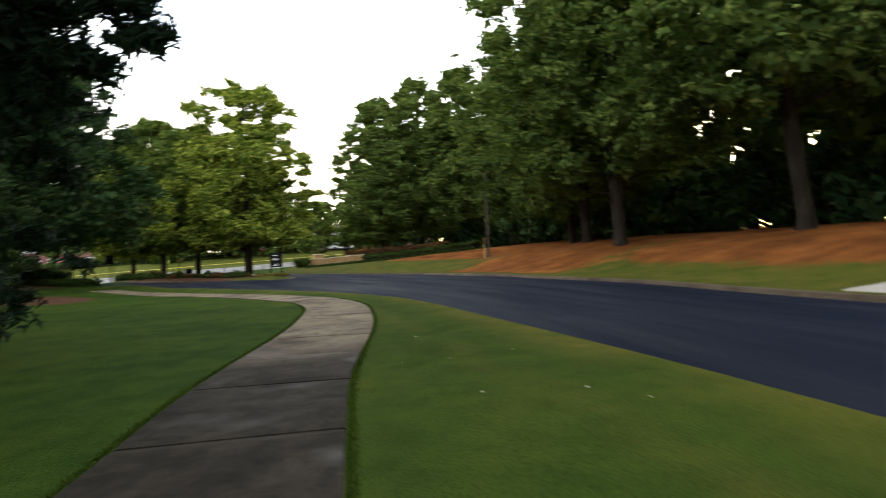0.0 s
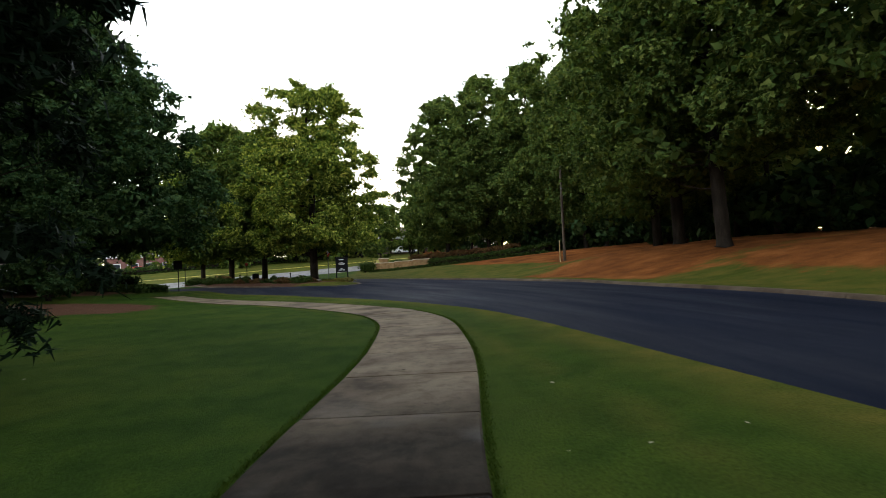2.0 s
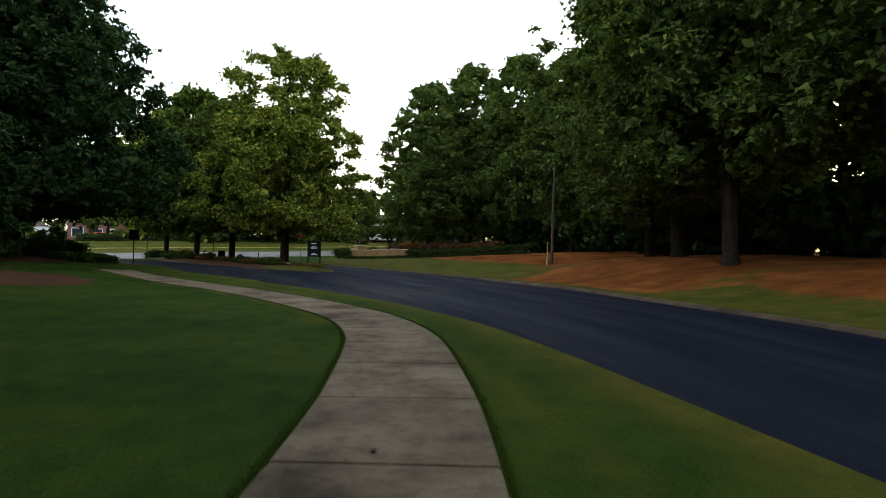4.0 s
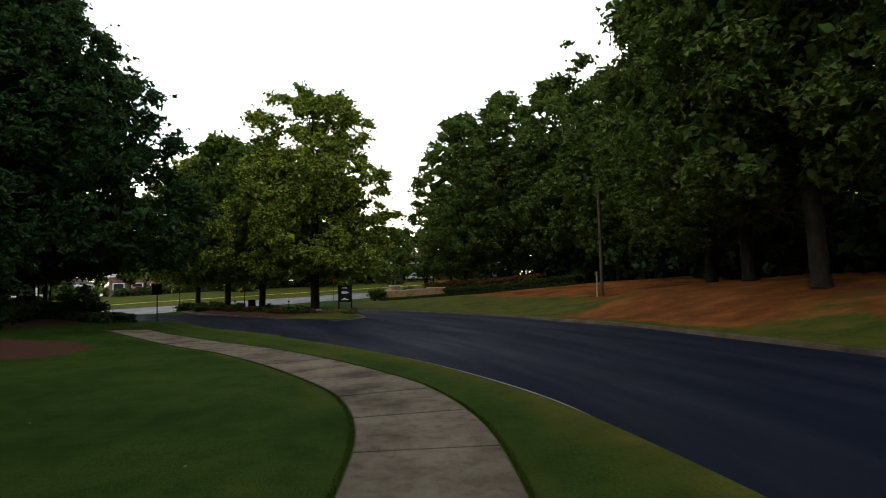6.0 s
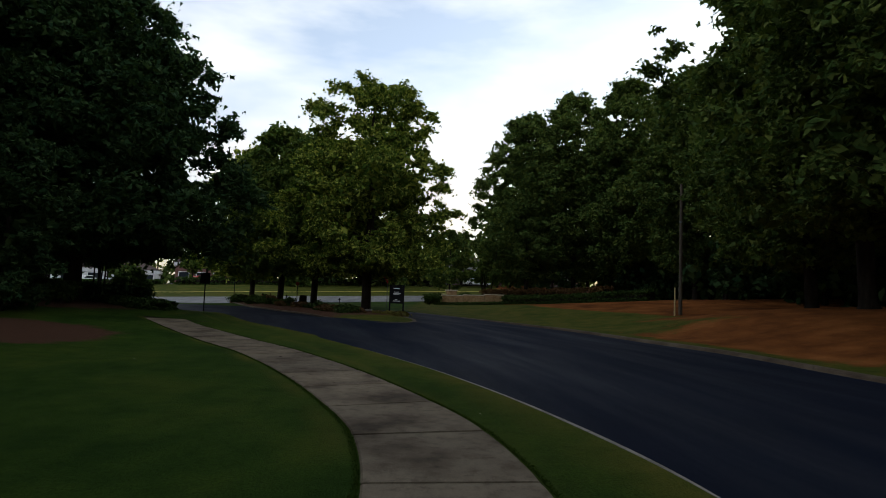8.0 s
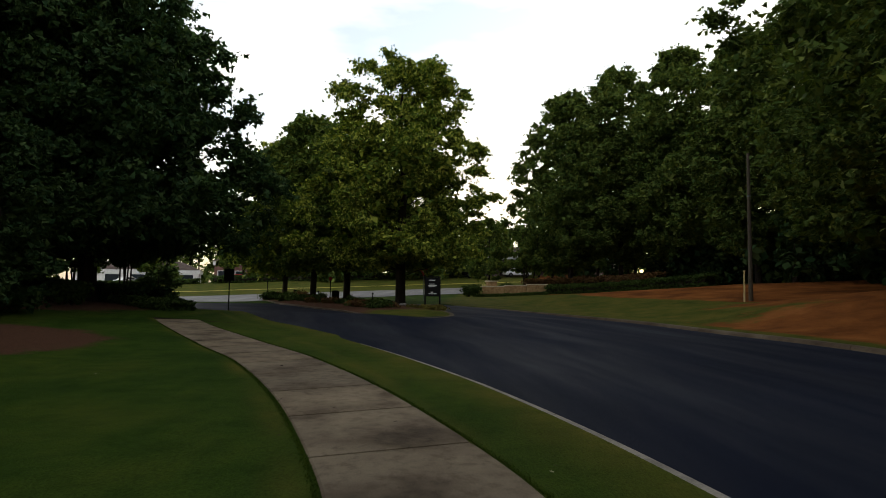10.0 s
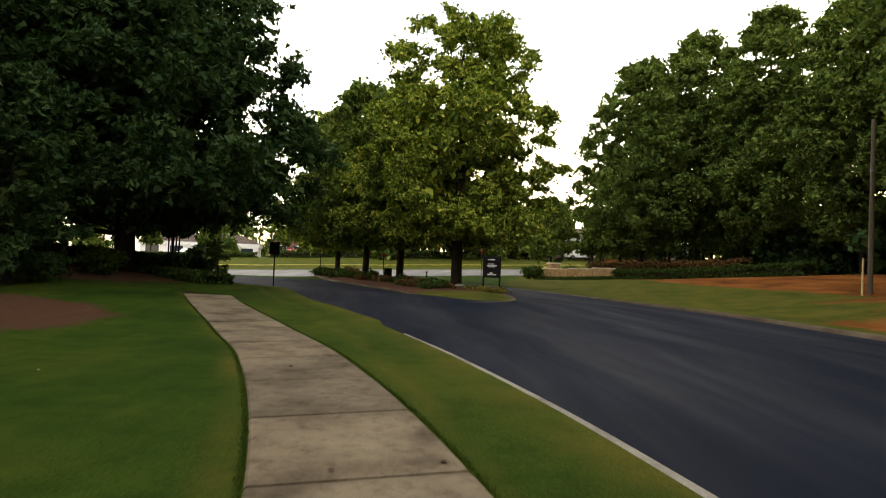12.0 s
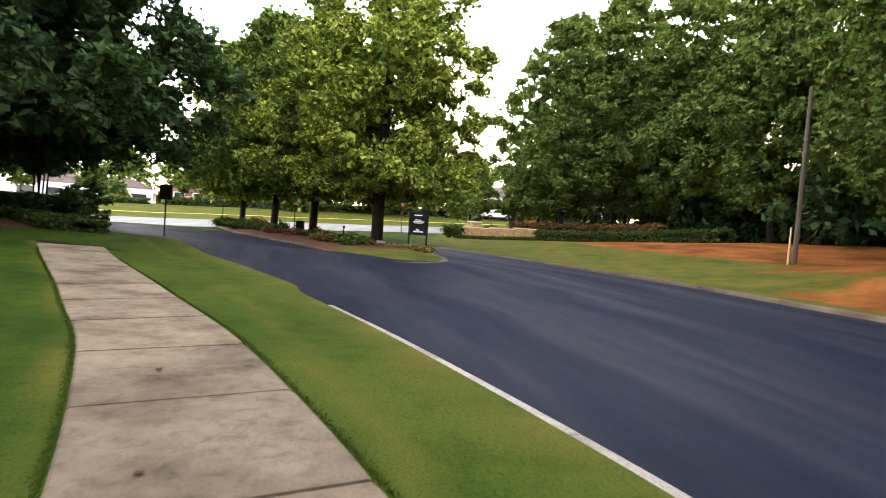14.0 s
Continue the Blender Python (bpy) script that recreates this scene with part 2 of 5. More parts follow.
# ---- ground, road, kerbs, pavement ----
def ground_material(name):
    """Mown grass with worn patches; needles and bark mulch where the beds lie."""
    m, n, l, b = material(name, 0.95, 0.03)
    coarse = noise_node(n, l, 0.28, 5, 0.6)
    midn = noise_node(n, l, 2.2, 4, 0.6)
    fine = noise_node(n, l, 45.0, 3, 0.7)
    grass = ramp(n, l, coarse, [(0.3, (0.018, 0.043, 0.007)), (0.5, (0.031, 0.062, 0.009)), (0.7, (0.055, 0.079, 0.012))])
    grass = blend(n, l, 0.55, grass, ramp(n, l, midn, [(0.3, (0.55, 0.66, 0.6)), (0.5, (1, 1, 1)), (0.7, (1.45, 1.25, 1.1))]), "MULTIPLY")
    blades = ramp(n, l, fine, [(0.25, (0.45, 0.45, 0.45)), (0.5, (1, 1, 1)), (0.8, (1.55, 1.5, 1.35))])
    grass = blend(n, l, 0.85, grass, blades, "MULTIPLY")
    dry = n.new("ShaderNodeAttribute")
    dry.attribute_name = "dry"
    dmask = n.new("ShaderNodeMath")
    dmask.operation = "MULTIPLY"
    l.new(dry.outputs["Fac"], dmask.inputs[0])
    l.new(ramp(n, l, noise_node(n, l, 0.8, 5, 0.65), [(0.3, (0.1, 0.1, 0.1)), (0.65, (1, 1, 1))]), dmask.inputs[1])
    grass = blend(n, l, dmask.outputs[0], grass, blend(n, l, 0.8, (0.105, 0.098, 0.02), blades, "MULTIPLY"))
    nf = noise_node(n, l, 30.0, 5, 0.75, (1, 1, 1), 1.0)
    straw = ramp(n, l, noise_node(n, l, 0.5, 5, 0.6), [(0.3, (0.09, 0.032, 0.011)), (0.55, (0.21, 0.075, 0.021)), (0.75, (0.33, 0.132, 0.04))])
    straw = blend(n, l, 0.85, straw, ramp(n, l, nf, [(0.25, (0.45, 0.42, 0.4)), (0.75, (1.5, 1.5, 1.5))]), "MULTIPLY")
    mulch = ramp(n, l, nf, [(0.3, (0.025, 0.015, 0.011)), (0.55, (0.1, 0.05, 0.031)), (0.75, (0.22, 0.13, 0.085))])
    ragged = noise_node(n, l, 0.75, 8, 0.74)
    out = grass
    for key, col in (("straw", straw), ("mulch", mulch)):
        at = n.new("ShaderNodeAttribute")
        at.attribute_name = key
        add = n.new("ShaderNodeMath")
        add.operation = "MULTIPLY_ADD"
        l.new(ragged, add.inputs[0])
        add.inputs[1].default_value = 1.5
        l.new(at.outputs["Fac"], add.inputs[2])
        edge = n.new("ShaderNodeMapRange")
        edge.inputs[1].default_value, edge.inputs[2].default_value = 1.12, 1.4
        l.new(add.outputs[0], edge.inputs[0])
        out = blend(n, l, edge.outputs[0], out, col)
    l.new(out, b.inputs["Base Color"])
    bump(n, l, b, fine, 0.8, 0.03)
    return m


GRASS = ground_material("lawn")


def oval(x, y, cx, cy, rx, ry, turn=0.0):
    c, s = math.cos(radians(turn)), math.sin(radians(turn))
    u, v = (x - cx) * c + (y - cy) * s, -(x - cx) * s + (y - cy) * c
    return np.clip(1.6 - np.hypot(u / rx, v / ry), 0, 1) * 1.6


def straw_mask(x, y):
    d = x - road_far(np.minimum(y, 56))
    near = step01(d, 1.4, 5.0) * (1 - step01(y, 23, 31))
    tongue = step01(d, 0.0, 1.6) * step01(y, 22.5, 30) * (1 - step01(y, 33, 42))
    top = step01(d, 3.6, 7.2) * step01(y, 24, 31) * (1 - step01(y, 40, 46))
    back = step01(d, 9.5, 11.5) * step01(y, 40, 44)
    hx, hy = np.array([4.2, 7.5, 10.5, 13.2, 15.9, 19.0]), np.array([70.5, 69.2, 66.8, 63.8, 59.7, 54.0])
    ahead = np.interp(x, hx, hy) - y
    hedge_bed = step01(x, 3.6, 5.0) * step01(ahead, -9.0, -7.0) * (1 - step01(ahead, 2.0 + 0.12 * x, 3.4 + 0.16 * x)) * (y > 46)
    wood = step01(x, 19, 22) * (y < 58)
    return np.clip(np.maximum.reduce([near, tongue, top, back, hedge_bed, wood]), 0, 1) * 0.95


def mulch_mask(x, y):
    beds = [oval(x, y, -13.3, 26.1, 3.0, 2.5, 35), oval(x, y, -21, 35.5, 6.0, 3.6, 38), oval(x, y, -7.5, 7.5, 2.2, 2.2), oval(x, y, -20, 41, 6, 3.5, 30)]
    return np.clip(np.maximum.reduce(beds + [step01(-x, 24, 28) * (y < 40)]), 0, 1) * 0.95


def mask_layer(ob, key, values):
    at = ob.data.attributes.new(key, "FLOAT", "POINT")
    at.data.foreach_set("value", np.asarray(values, np.float32))


def joined_ground():
    """The lawn on both sides of the road and of the pavement, as one sheet out to the horizon."""
    ys = np.concatenate([-40 + 30 * stretch(10, 1.0)[:-1], np.arange(-10, 56.01, 0.4)])
    left, verge, right = [], [], []
    for y in ys:
        slope = (walk_mid(min(y, 34) + 0.1) - walk_mid(min(y, 34) - 0.1)) / 0.2
        w = HALF * math.sqrt(1 + slope * slope)
        wl_, wr = (walk_mid(y) - w, walk_mid(y) + w) if y <= 34.6 else (road_near(y) - 1.4, road_near(y) - 1.4)
        kl, kr = road_near(y) + 0.02 + 0.18 * float(1 - step01(y, 12, 18)) + 0.26 * float(step01(y, 29.6, 30.8)), road_far(y)
        lx = wl_ - np.concatenate([[0], 40 * stretch(90, 1.7)[1:], 40 + 700 * stretch(14, 2.2)[1:]])
        left.append([(x, y, land(x, y)) for x in lx])
        vx = np.linspace(wr, kl, 10)
        lip = 0.03
        verge.append([(x, y, land(x, y) + lip * k / 9) for k, x in enumerate(vx)])
        rx = kr + 0.15 + np.concatenate([[0], 45 * stretch(90, 1.5)[1:], 45 + 700 * stretch(14, 2.2)[1:]])
        right.append([(kr + 0.12, y, land(kr + 0.12, y) - 0.25)] + [(x, y, land(x, y)) for x in rx])
    far_y = np.concatenate([[55.2], 56 + 44 * stretch(60, 1.2), 100 + 1400 * stretch(16, 2.2)[1:]])
    far_x = np.concatenate([-60 - 640 * stretch(14, 2.0)[:0:-1], np.arange(-60, 60.1, 1.0), 60 + 640 * stretch(14, 2.0)[1:]])
    far = [[(x, y, land(x, y) - (0.06 if y < 55.9 else 0)) for x in far_x] for y in far_y]
    back_y = -40 - 600 * stretch(12, 2.0)[::-1]
    back = [[(x, y, land(x, -40)) for x in far_x] for y in back_y]
    verts, quads, base = [], [], 0
    for rows in (left, verge, right, far, back):
        v, q = sheet(rows)
        verts.append(v)
        quads.append(q + base)
        base += len(v)
    v, q = np.concatenate(verts), np.concatenate(quads)
    ob = link_mesh("ground", v, q, GRASS, None, True)
    mask_layer(ob, "straw", straw_mask(v[:, 0], v[:, 1]))
    mask_layer(ob, "mulch", mulch_mask(v[:, 0], v[:, 1]))
    gap = road_near(np.minimum(v[:, 1], 56)) - v[:, 0]
    # Verge coloured paler, painting in its contrast to the shaded left lawn.
    verge_lit = 0.14 * (gap > 0) * (v[:, 0] > walk_mid(np.minimum(v[:, 1], 34)))
    lip_l = walk_mid(np.minimum(v[:, 1], 34)) - HALF - v[:, 0]
    worn = 0.9 * np.exp(-((lip_l - 0.28) / 0.2) ** 2) * step01(v[:, 1], 15, 19) * (0.6 + 0.4 * np.sin(v[:, 1] * 1.9))
    near_edge = np.clip(1 - gap / 0.9, 0, 1) * (gap > -0.5) + 0.6 * np.exp(-((gap - 1.35) / 0.18) ** 2)
    bank_dry = 1.0 * step01(v[:, 0] - road_far(np.minimum(v[:, 1], 56)), 0, 0.3)
    far_dry = 0.85 * step01(street_side(v[:, 0], v[:, 1]), 9, 12)
    mask_layer(ob, "dry", np.clip(np.maximum.reduce([near_edge, bank_dry, far_dry, verge_lit, worn]), 0, 1))
    return tagged(ob, "mown green lawn with pine straw banks and mulch beds", "ground", kind="structure")


ground = joined_ground()


def asphalt(name, dark, light, spec=0.35, lanes=False):
    """Asphalt with grit, blotches and long streaks; lanes: the streaks follow the road's bend."""
    m, n, l, b = material(name, 0.62, spec)
    if lanes:
        vec = n.new("ShaderNodeCombineXYZ")
        for k, key in enumerate(("lane", "along")):
            at = n.new("ShaderNodeAttribute")
            at.attribute_name = key
            l.new(at.outputs["Fac"], vec.inputs[k])
        sn = n.new("ShaderNodeTexNoise")
        sn.inputs["Scale"].default_value, sn.inputs["Detail"].default_value, sn.inputs["Roughness"].default_value, sn.inputs["Distortion"].default_value = 1.0, 5, 0.6, 0.3
        l.new(vec.outputs[0], sn.inputs["Vector"])
        streak = sn.outputs["Fac"]
    else:
        streak = noise_node(n, l, 0.9, 4, 0.6, (1.0, 0.12, 1.0), 0.4)
    grit = noise_node(n, l, 90.0, 3, 0.7)
    blot = noise_node(n, l, 0.25, 4, 0.6)
    col = ramp(n, l, streak, [(0.36, dark), (0.55, tuple(0.6 * a + 0.4 * c for a, c in zip(dark, light))), (0.72, light)])
    col = blend(n, l, 0.7, col, ramp(n, l, grit, [(0.3, (0.6, 0.6, 0.6)), (0.75, (1.5, 1.5, 1.5))]), "MULTIPLY")
    col = blend(n, l, 0.5, col, ramp(n, l, blot, [(0.35, (0.75, 0.75, 0.75)), (0.7, (1.3, 1.3, 1.3))]), "MULTIPLY")
    l.new(col, b.inputs["Base Color"])
    l.new(ramp(n, l, streak, [(0.3, (0.85,) * 3), (0.75, (0.62,) * 3)]), b.inputs["Roughness"])
    bump(n, l, b, grit, 0.5, 0.006)
    return m


ASPHALT = asphalt("fresh_asphalt", (0.0058, 0.009, 0.0205), (0.018, 0.021, 0.0295), 0.05, True)
STREET = asphalt("worn_street_asphalt", (0.15, 0.15, 0.155), (0.24, 0.235, 0.235), 0.15)


def road_piece():
    rows, lane_at, along_at = [], [], []
    for y in np.arange(-40, 56.01, 0.5):
        l, r = road_near(y) + 0.18, road_far(y) - 0.1
        cut = math.cos(math.atan((road_near(y + 0.5) - road_near(y - 0.5)) / 1.0))
        xs = np.linspace(l, r, 24)
        rows.append([(x, y, road_height(x, y)) for x in xs])
        lane_at += list((r - xs) * 0.9 * cut)
        along_at += [y * 0.09] * 24
    v, q = sheet(rows)
    ob = link_mesh("road", v, q, ASPHALT, None, True)
    mask_layer(ob, "lane", lane_at)
    mask_layer(ob, "along", along_at)
    return tagged(ob, "fresh dark blue-black asphalt driveway road with faint streaks", "road", kind="structure")


road = road_piece()


def path_frames(fx, y0, y1, step):
    """Points along x = fx(y) at even arc length, with the unit vectors along and to the right."""
    ys = np.arange(y0, y1, 0.02)
    xs = fx(ys)
    s = np.concatenate([[0], np.cumsum(np.hypot(np.diff(xs), np.diff(ys)))])
    at = np.arange(0, s[-1], step)
    py, px = np.interp(at, s, ys), np.interp(at, s, xs)
    tx, ty = np.gradient(px), np.gradient(py)
    ln = np.hypot(tx, ty)
    tx, ty = tx / ln, ty / ln
    return np.stack([px, py, tx, ty], 1)


def kerb(name, fx, y0, y1, sign, mat, far, label):
    """Concrete kerb in lengths with joints. sign: +1 when the road lies to its right."""
    top = new(name)
    tagged(top, label, "kerb", kind="structure")
    fr = path_frames(fx, y0, y1, 0.25)
    per = 12
    profile = [(-0.02, -0.25), (-0.02, -0.014), (0.0, -0.008), (0.17, -0.01), (0.2, -0.018), (0.23, -0.055), (0.26, -0.118), (0.36, -0.128), (0.36, -0.25)]
    for k in range(0, len(fr) - per, per):
        rows = []
        seg = fr[k:k + per + 1]
        for j, (x, y, tx, ty) in enumerate(seg):
            sh = 0.009 if j == 0 else (-0.009 if j == per else 0.0)
            x, y = x + tx * sh, y + ty * sh
            z0, drop = float(land(fx(y) + (0.15 if far else 0), y)), float(road_drop(y, far))
            row = []
            for u, h in profile:
                hh = h if h > -0.019 else (h * drop / 0.12 if h > -0.2 else h)
                row.append((x + sign * ty * u, y - sign * tx * u, z0 + hh))
            rows.append(row)
        v, q = sheet(rows)
        n = len(profile)
        faces = q.tolist() + [list(range(n))[::-1], list(range(len(v) - n, len(v)))]
        if sign < 0:
            faces = [f[::-1] for f in faces]
        link_mesh("kerb_stone", v, faces, mat, top)
    return top


KERB_PALE = two_scale("worn_kerb", (0.15, 0.138, 0.118), (0.27, 0.25, 0.22), (0.37, 0.345, 0.3), 1.3, 40.0, 0.88, 0.15, 0.35, 0.006)
kerb("kerb_near", road_near, -12, 30.8, 1, KERB_PALE, False, "pale worn concrete kerb in lengths along the lawn")
KERB_RED = two_scale("stained_kerb", (0.05, 0.034, 0.023), (0.088, 0.064, 0.042), (0.15, 0.12, 0.085), 0.8, 30.0, 0.88, 0.2, 0.4, 0.006)
kerb("kerb_far", lambda y: road_far(y) + 0.15, -12, 55.5, -1, KERB_RED, True, "concrete kerb stained by red clay and pine straw")


def slab_material():
    m, n, l, b = material("pavement_concrete", 0.85, 0.07)
    stain = noise_node(n, l, 1.0, 4, 0.55, None, 0.15)
    wear = noise_node(n, l, 0.33, 3, 0.5)
    fine = noise_node(n, l, 60.0, 4, 0.7)
    col = ramp(n, l, stain, [(0.3, (0.072, 0.056, 0.04)), (0.45, (0.157, 0.126, 0.09)), (0.62, (0.222, 0.183, 0.132))])
    col = blend(n, l, 0.5, col, ramp(n, l, wear, [(0.35, (0.7, 0.7, 0.7)), (0.65, (1.15, 1.14, 1.12))]), "MULTIPLY")
    col = blend(n, l, 0.6, col, ramp(n, l, fine, [(0.25, (0.65, 0.65, 0.65)), (0.8, (1.3, 1.3, 1.3))]), "MULTIPLY")
    spots = noise_node(n, l, 5.5, 6, 0.7, None, 0.3)
    col = blend(n, l, 0.75, col, ramp(n, l, spots, [(0.34, (0.6, 0.58, 0.55)), (0.5, (1, 1, 1)), (0.7, (1.18, 1.17, 1.15))]), "MULTIPLY")
    rnd = n.new("ShaderNodeObjectInfo")
    col = blend(n, l, 0.7, col, ramp(n, l, rnd.outputs["Random"], [(0.0, (0.82, 0.82, 0.82)), (1.0, (1.12, 1.1, 1.07))]), "MULTIPLY")
    g = n.new("ShaderNodeNewGeometry")
    sep = n.new("ShaderNodeSeparateXYZ")
    l.new(g.outputs["Position"], sep.inputs[0])
    algae = n.new("ShaderNodeMapRange")
    algae.inputs[1].default_value, algae.inputs[2].default_value = 8.6, 6.4
    l.new(sep.outputs["Y"], algae.inputs[0])
    mask = n.new("ShaderNodeMath")
    mask.operation = "MULTIPLY"
    l.new(algae.outputs[0], mask.inputs[0])
    l.new(ramp(n, l, noise_node(n, l, 2.6, 6, 0.68, None, 0.4), [(0.36, (1, 1, 1)), (0.66, (0.86, 0.86, 0.86))]), mask.inputs[1])
    col = blend(n, l, mask.outputs[0], col, blend(n, l, 1.0, col, (0.085, 0.088, 0.1), "MULTIPLY"))
    wet = n.new("ShaderNodeMath")
    wet.operation = "MULTIPLY"
    l.new(algae.outputs[0], wet.inputs[0])
    l.new(ramp(n, l, noise_node(n, l, 0.9, 2, 0.4), [(0.55, (0, 0, 0)), (0.65, (1, 1, 1))]), wet.inputs[1])
    rg = n.new("ShaderNodeMapRange")
    rg.inputs[3].default_value, rg.inputs[4].default_value = 0.85, 0.5
    l.new(wet.outputs[0], rg.inputs[0])
    l.new(rg.outputs[0], b.inputs["Roughness"])
    l.new(col, b.inputs["Base Color"])
    bump(n, l, b, fine, 0.35, 0.005)
    return m


SLAB = slab_material()


def pavement():
    top = tagged(new("pavement"), "curving concrete pavement of stained slabs through the lawn", "pavement", kind="structure")
    fr = path_frames(walk_mid, -9.0, 34.5, 0.04)
    s0 = np.argmin(np.abs(fr[:, 1] - 5.5))
    per = 43
    start = s0 % per
    rng = random.Random(4)
    for k in range(start, len(fr) - per, per):
        rows, tilt = [], rng.uniform(-0.004, 0.004)
        for j in list(range(0, per, 4)) + [per]:
            jj = j
            x, y, tx, ty = fr[k + jj]
            sh = 0.02 if jj == 0 else (-0.02 if jj == per else 0.0)
            x, y = x + tx * sh, y + ty * sh
            row = []
            for u, h in ((-HALF, -0.15), (-HALF, 0.004), (-HALF + 0.02, 0.016), (-0.25, 0.016), (0.25, 0.016), (HALF - 0.02, 0.016), (HALF, 0.004), (HALF, -0.15)):
                px, py = x + ty * u, y - tx * u
                edge = -0.008 if jj in (0, per) else 0
                row.append((px, py, float(land(px, py)) + h + tilt + (edge if h > 0 else 0)))
            rows.append(row)
        v, q = sheet(rows)
        n = 8
        faces = q.tolist() + [list(range(n))[::-1], list(range(len(v) - n, len(v)))]
        link_mesh("slab", v, faces, SLAB, top)
    return top


pavement()


def lane(name, s0, s1, q0, q1, mat, lift, label, category):
    rows = []
    for a in np.linspace(s0, s1, 90):
        row = []
        for b in np.linspace(q0, q1, 8):
            x, y = street_at(a, b)
            row.append((x, y, float(land(x, y)) + lift))
        rows.append(row)
    v, q = sheet(rows)
    return tagged(link_mesh(name, v, q, mat, None, True), label, category, kind="structure")


lane("street", -70, 80, 0.0, 11.0, STREET, 0.05, "pale worn asphalt public street crossing behind the island", "street")
YELLOW = two_scale("yellow_paint", (0.5, 0.4, 0.05), (0.62, 0.5, 0.07), (0.7, 0.58, 0.12), 2.0, 30.0, 0.6, 0.3, 0.2, 0.003)
lane("yellow_edge_strip", -70, 80, 16.0, 16.35, YELLOW, 0.09, "long yellow-painted strip along the far verge", "kerb line")
LOT = asphalt("pale_lot", (0.36, 0.35, 0.34), (0.5, 0.48, 0.46), 0.2)
lane("parking_lot", -60, 20, 32.0, 75.0, LOT, 0.06, "pale parking lot beyond the far verge", "parking lot")
SOIL = two_scale("dark_soil", (0.012, 0.01, 0.008), (0.03, 0.022, 0.016), (0.05, 0.035, 0.025), 2.0, 30.0, 0.95, 0.1, 0.6, 0.02)


def pavement_bed():
    rows = []
    for x, y, tx, ty in path_frames(walk_mid, -9.5, 35.9, 0.4):
        rows.append([(x + ty * u, y - tx * u, float(land(x + ty * u, y - tx * u)) - (0.09 if y < 33.6 else 0.02)) for u in ((-1.6, -0.78, 0, 0.78, 1.6) if y < 32.5 else (-2.8, -0.9, 0, 1.2, 2.6))])
    v, q = sheet(rows)
    return tagged(link_mesh("soil_bed", v, q, SOIL, None, True), "dark soil under and beyond the end of the pavement", "soil", kind="structure")


pavement_bed()


def kerb_bed(fx, y0, y1, side):
    rows = []
    for y in np.arange(y0, y1, 0.5):
        x = float(fx(y))
        rows.append([(x + u, y, float(land(x + (0.15 if side < 0 else 0), y)) - 0.19) for u in ((-0.12, 0.2, 0.55) if side > 0 else (-0.42, -0.1, 0.25))])
    v, q = sheet(rows)
    tagged(link_mesh("kerb_bed", v, q, SOIL, None, True), "dark soil under the kerb joints", "soil", kind="structure")


kerb_bed(road_near, -12, 30.8, 1)
kerb_bed(road_far, -12, 55.5, -1)


DRIVE = two_scale("pale_drive_concrete", (0.28, 0.255, 0.23), (0.38, 0.35, 0.32), (0.46, 0.43, 0.39), 1.0, 40.0, 0.85, 0.2, 0.3, 0.005)


def side_drive():
    rows = []
    for x in np.linspace(10.45, 24, 20):
        flare = 0.9 * max(0.0, 1 - (x - 10.45) / 2.0)
        ys = np.linspace(4.0 - flare, 9.2 + flare, 7) + 0.45 * (x - 10.45)
        rows.append([(x, y, float(land(x, y)) + 0.03 - (0.1 if x < 10.7 else 0)) for y in ys])
    v, q = sheet(rows)
    return tagged(link_mesh("side_drive", v, q, DRIVE, None, True), "pale concrete side driveway through the bank", "driveway", kind="structure")


side_drive()


# ---- plants ----
def thing(name, label, category, at=(0, 0, 0), group=""):
    e = new(name)
    e.empty_display_size = 0.3
    e.location = at
    return tagged(e, label, category, group)


def leaf_cloud(rng, centres, radii, count, size, flat=0.75, lean=0.5, stretch_l=1.7, shell=0.45, fine=False, slim=0.45):
    """Small folded leaves filling clumps: vertices and quads."""
    centres, radii = np.asarray(centres, float), np.asarray(radii, float)
    share = radii ** 2 / (radii ** 2).sum()
    who = rng.choice(len(centres), count, p=share)
    d = rng.normal(size=(count, 3))
    d /= np.linalg.norm(d, axis=1, keepdims=True)
    r = (shell + (1 - shell) * rng.random(count)) * (0.75 + 0.5 * rng.random(count))
    if fine:
        r = r * (1 + 0.9 * np.maximum(rng.random(count) - 0.72, 0) / 0.28 * rng.random(count))
    p = centres[who] + d * (radii[who] * r)[:, None] * (1, 1, flat)
    nrm = d * (1 - lean) + rng.normal(size=(count, 3)) * 0.55 + np.array([0, 0, lean])
    nrm /= np.linalg.norm(nrm, axis=1, keepdims=True)
    a = np.cross(nrm, rng.normal(size=(count, 3)))
    a /= np.linalg.norm(a, axis=1, keepdims=True)
    b = np.cross(nrm, a)
    s = size * (0.6 + 0.8 * rng.random(count))[:, None]
    fold = nrm * s * 0.15
    if fine:
        v = np.stack([p - a * s * 0.5 + b * s * slim + fold, p + a * s * stretch_l / 2, p - a * s * 0.5 - b * s * slim + fold], 1).reshape(-1, 3)
        return v, np.arange(count * 3).reshape(-1, 3)
    v = np.stack([p - a * s * stretch_l / 2, p + b * s / 2 + fold, p + a * s * stretch_l / 2, p - b * s / 2 + fold], 1).reshape(-1, 3)
    return v, np.arange(count * 4).reshape(-1, 4)


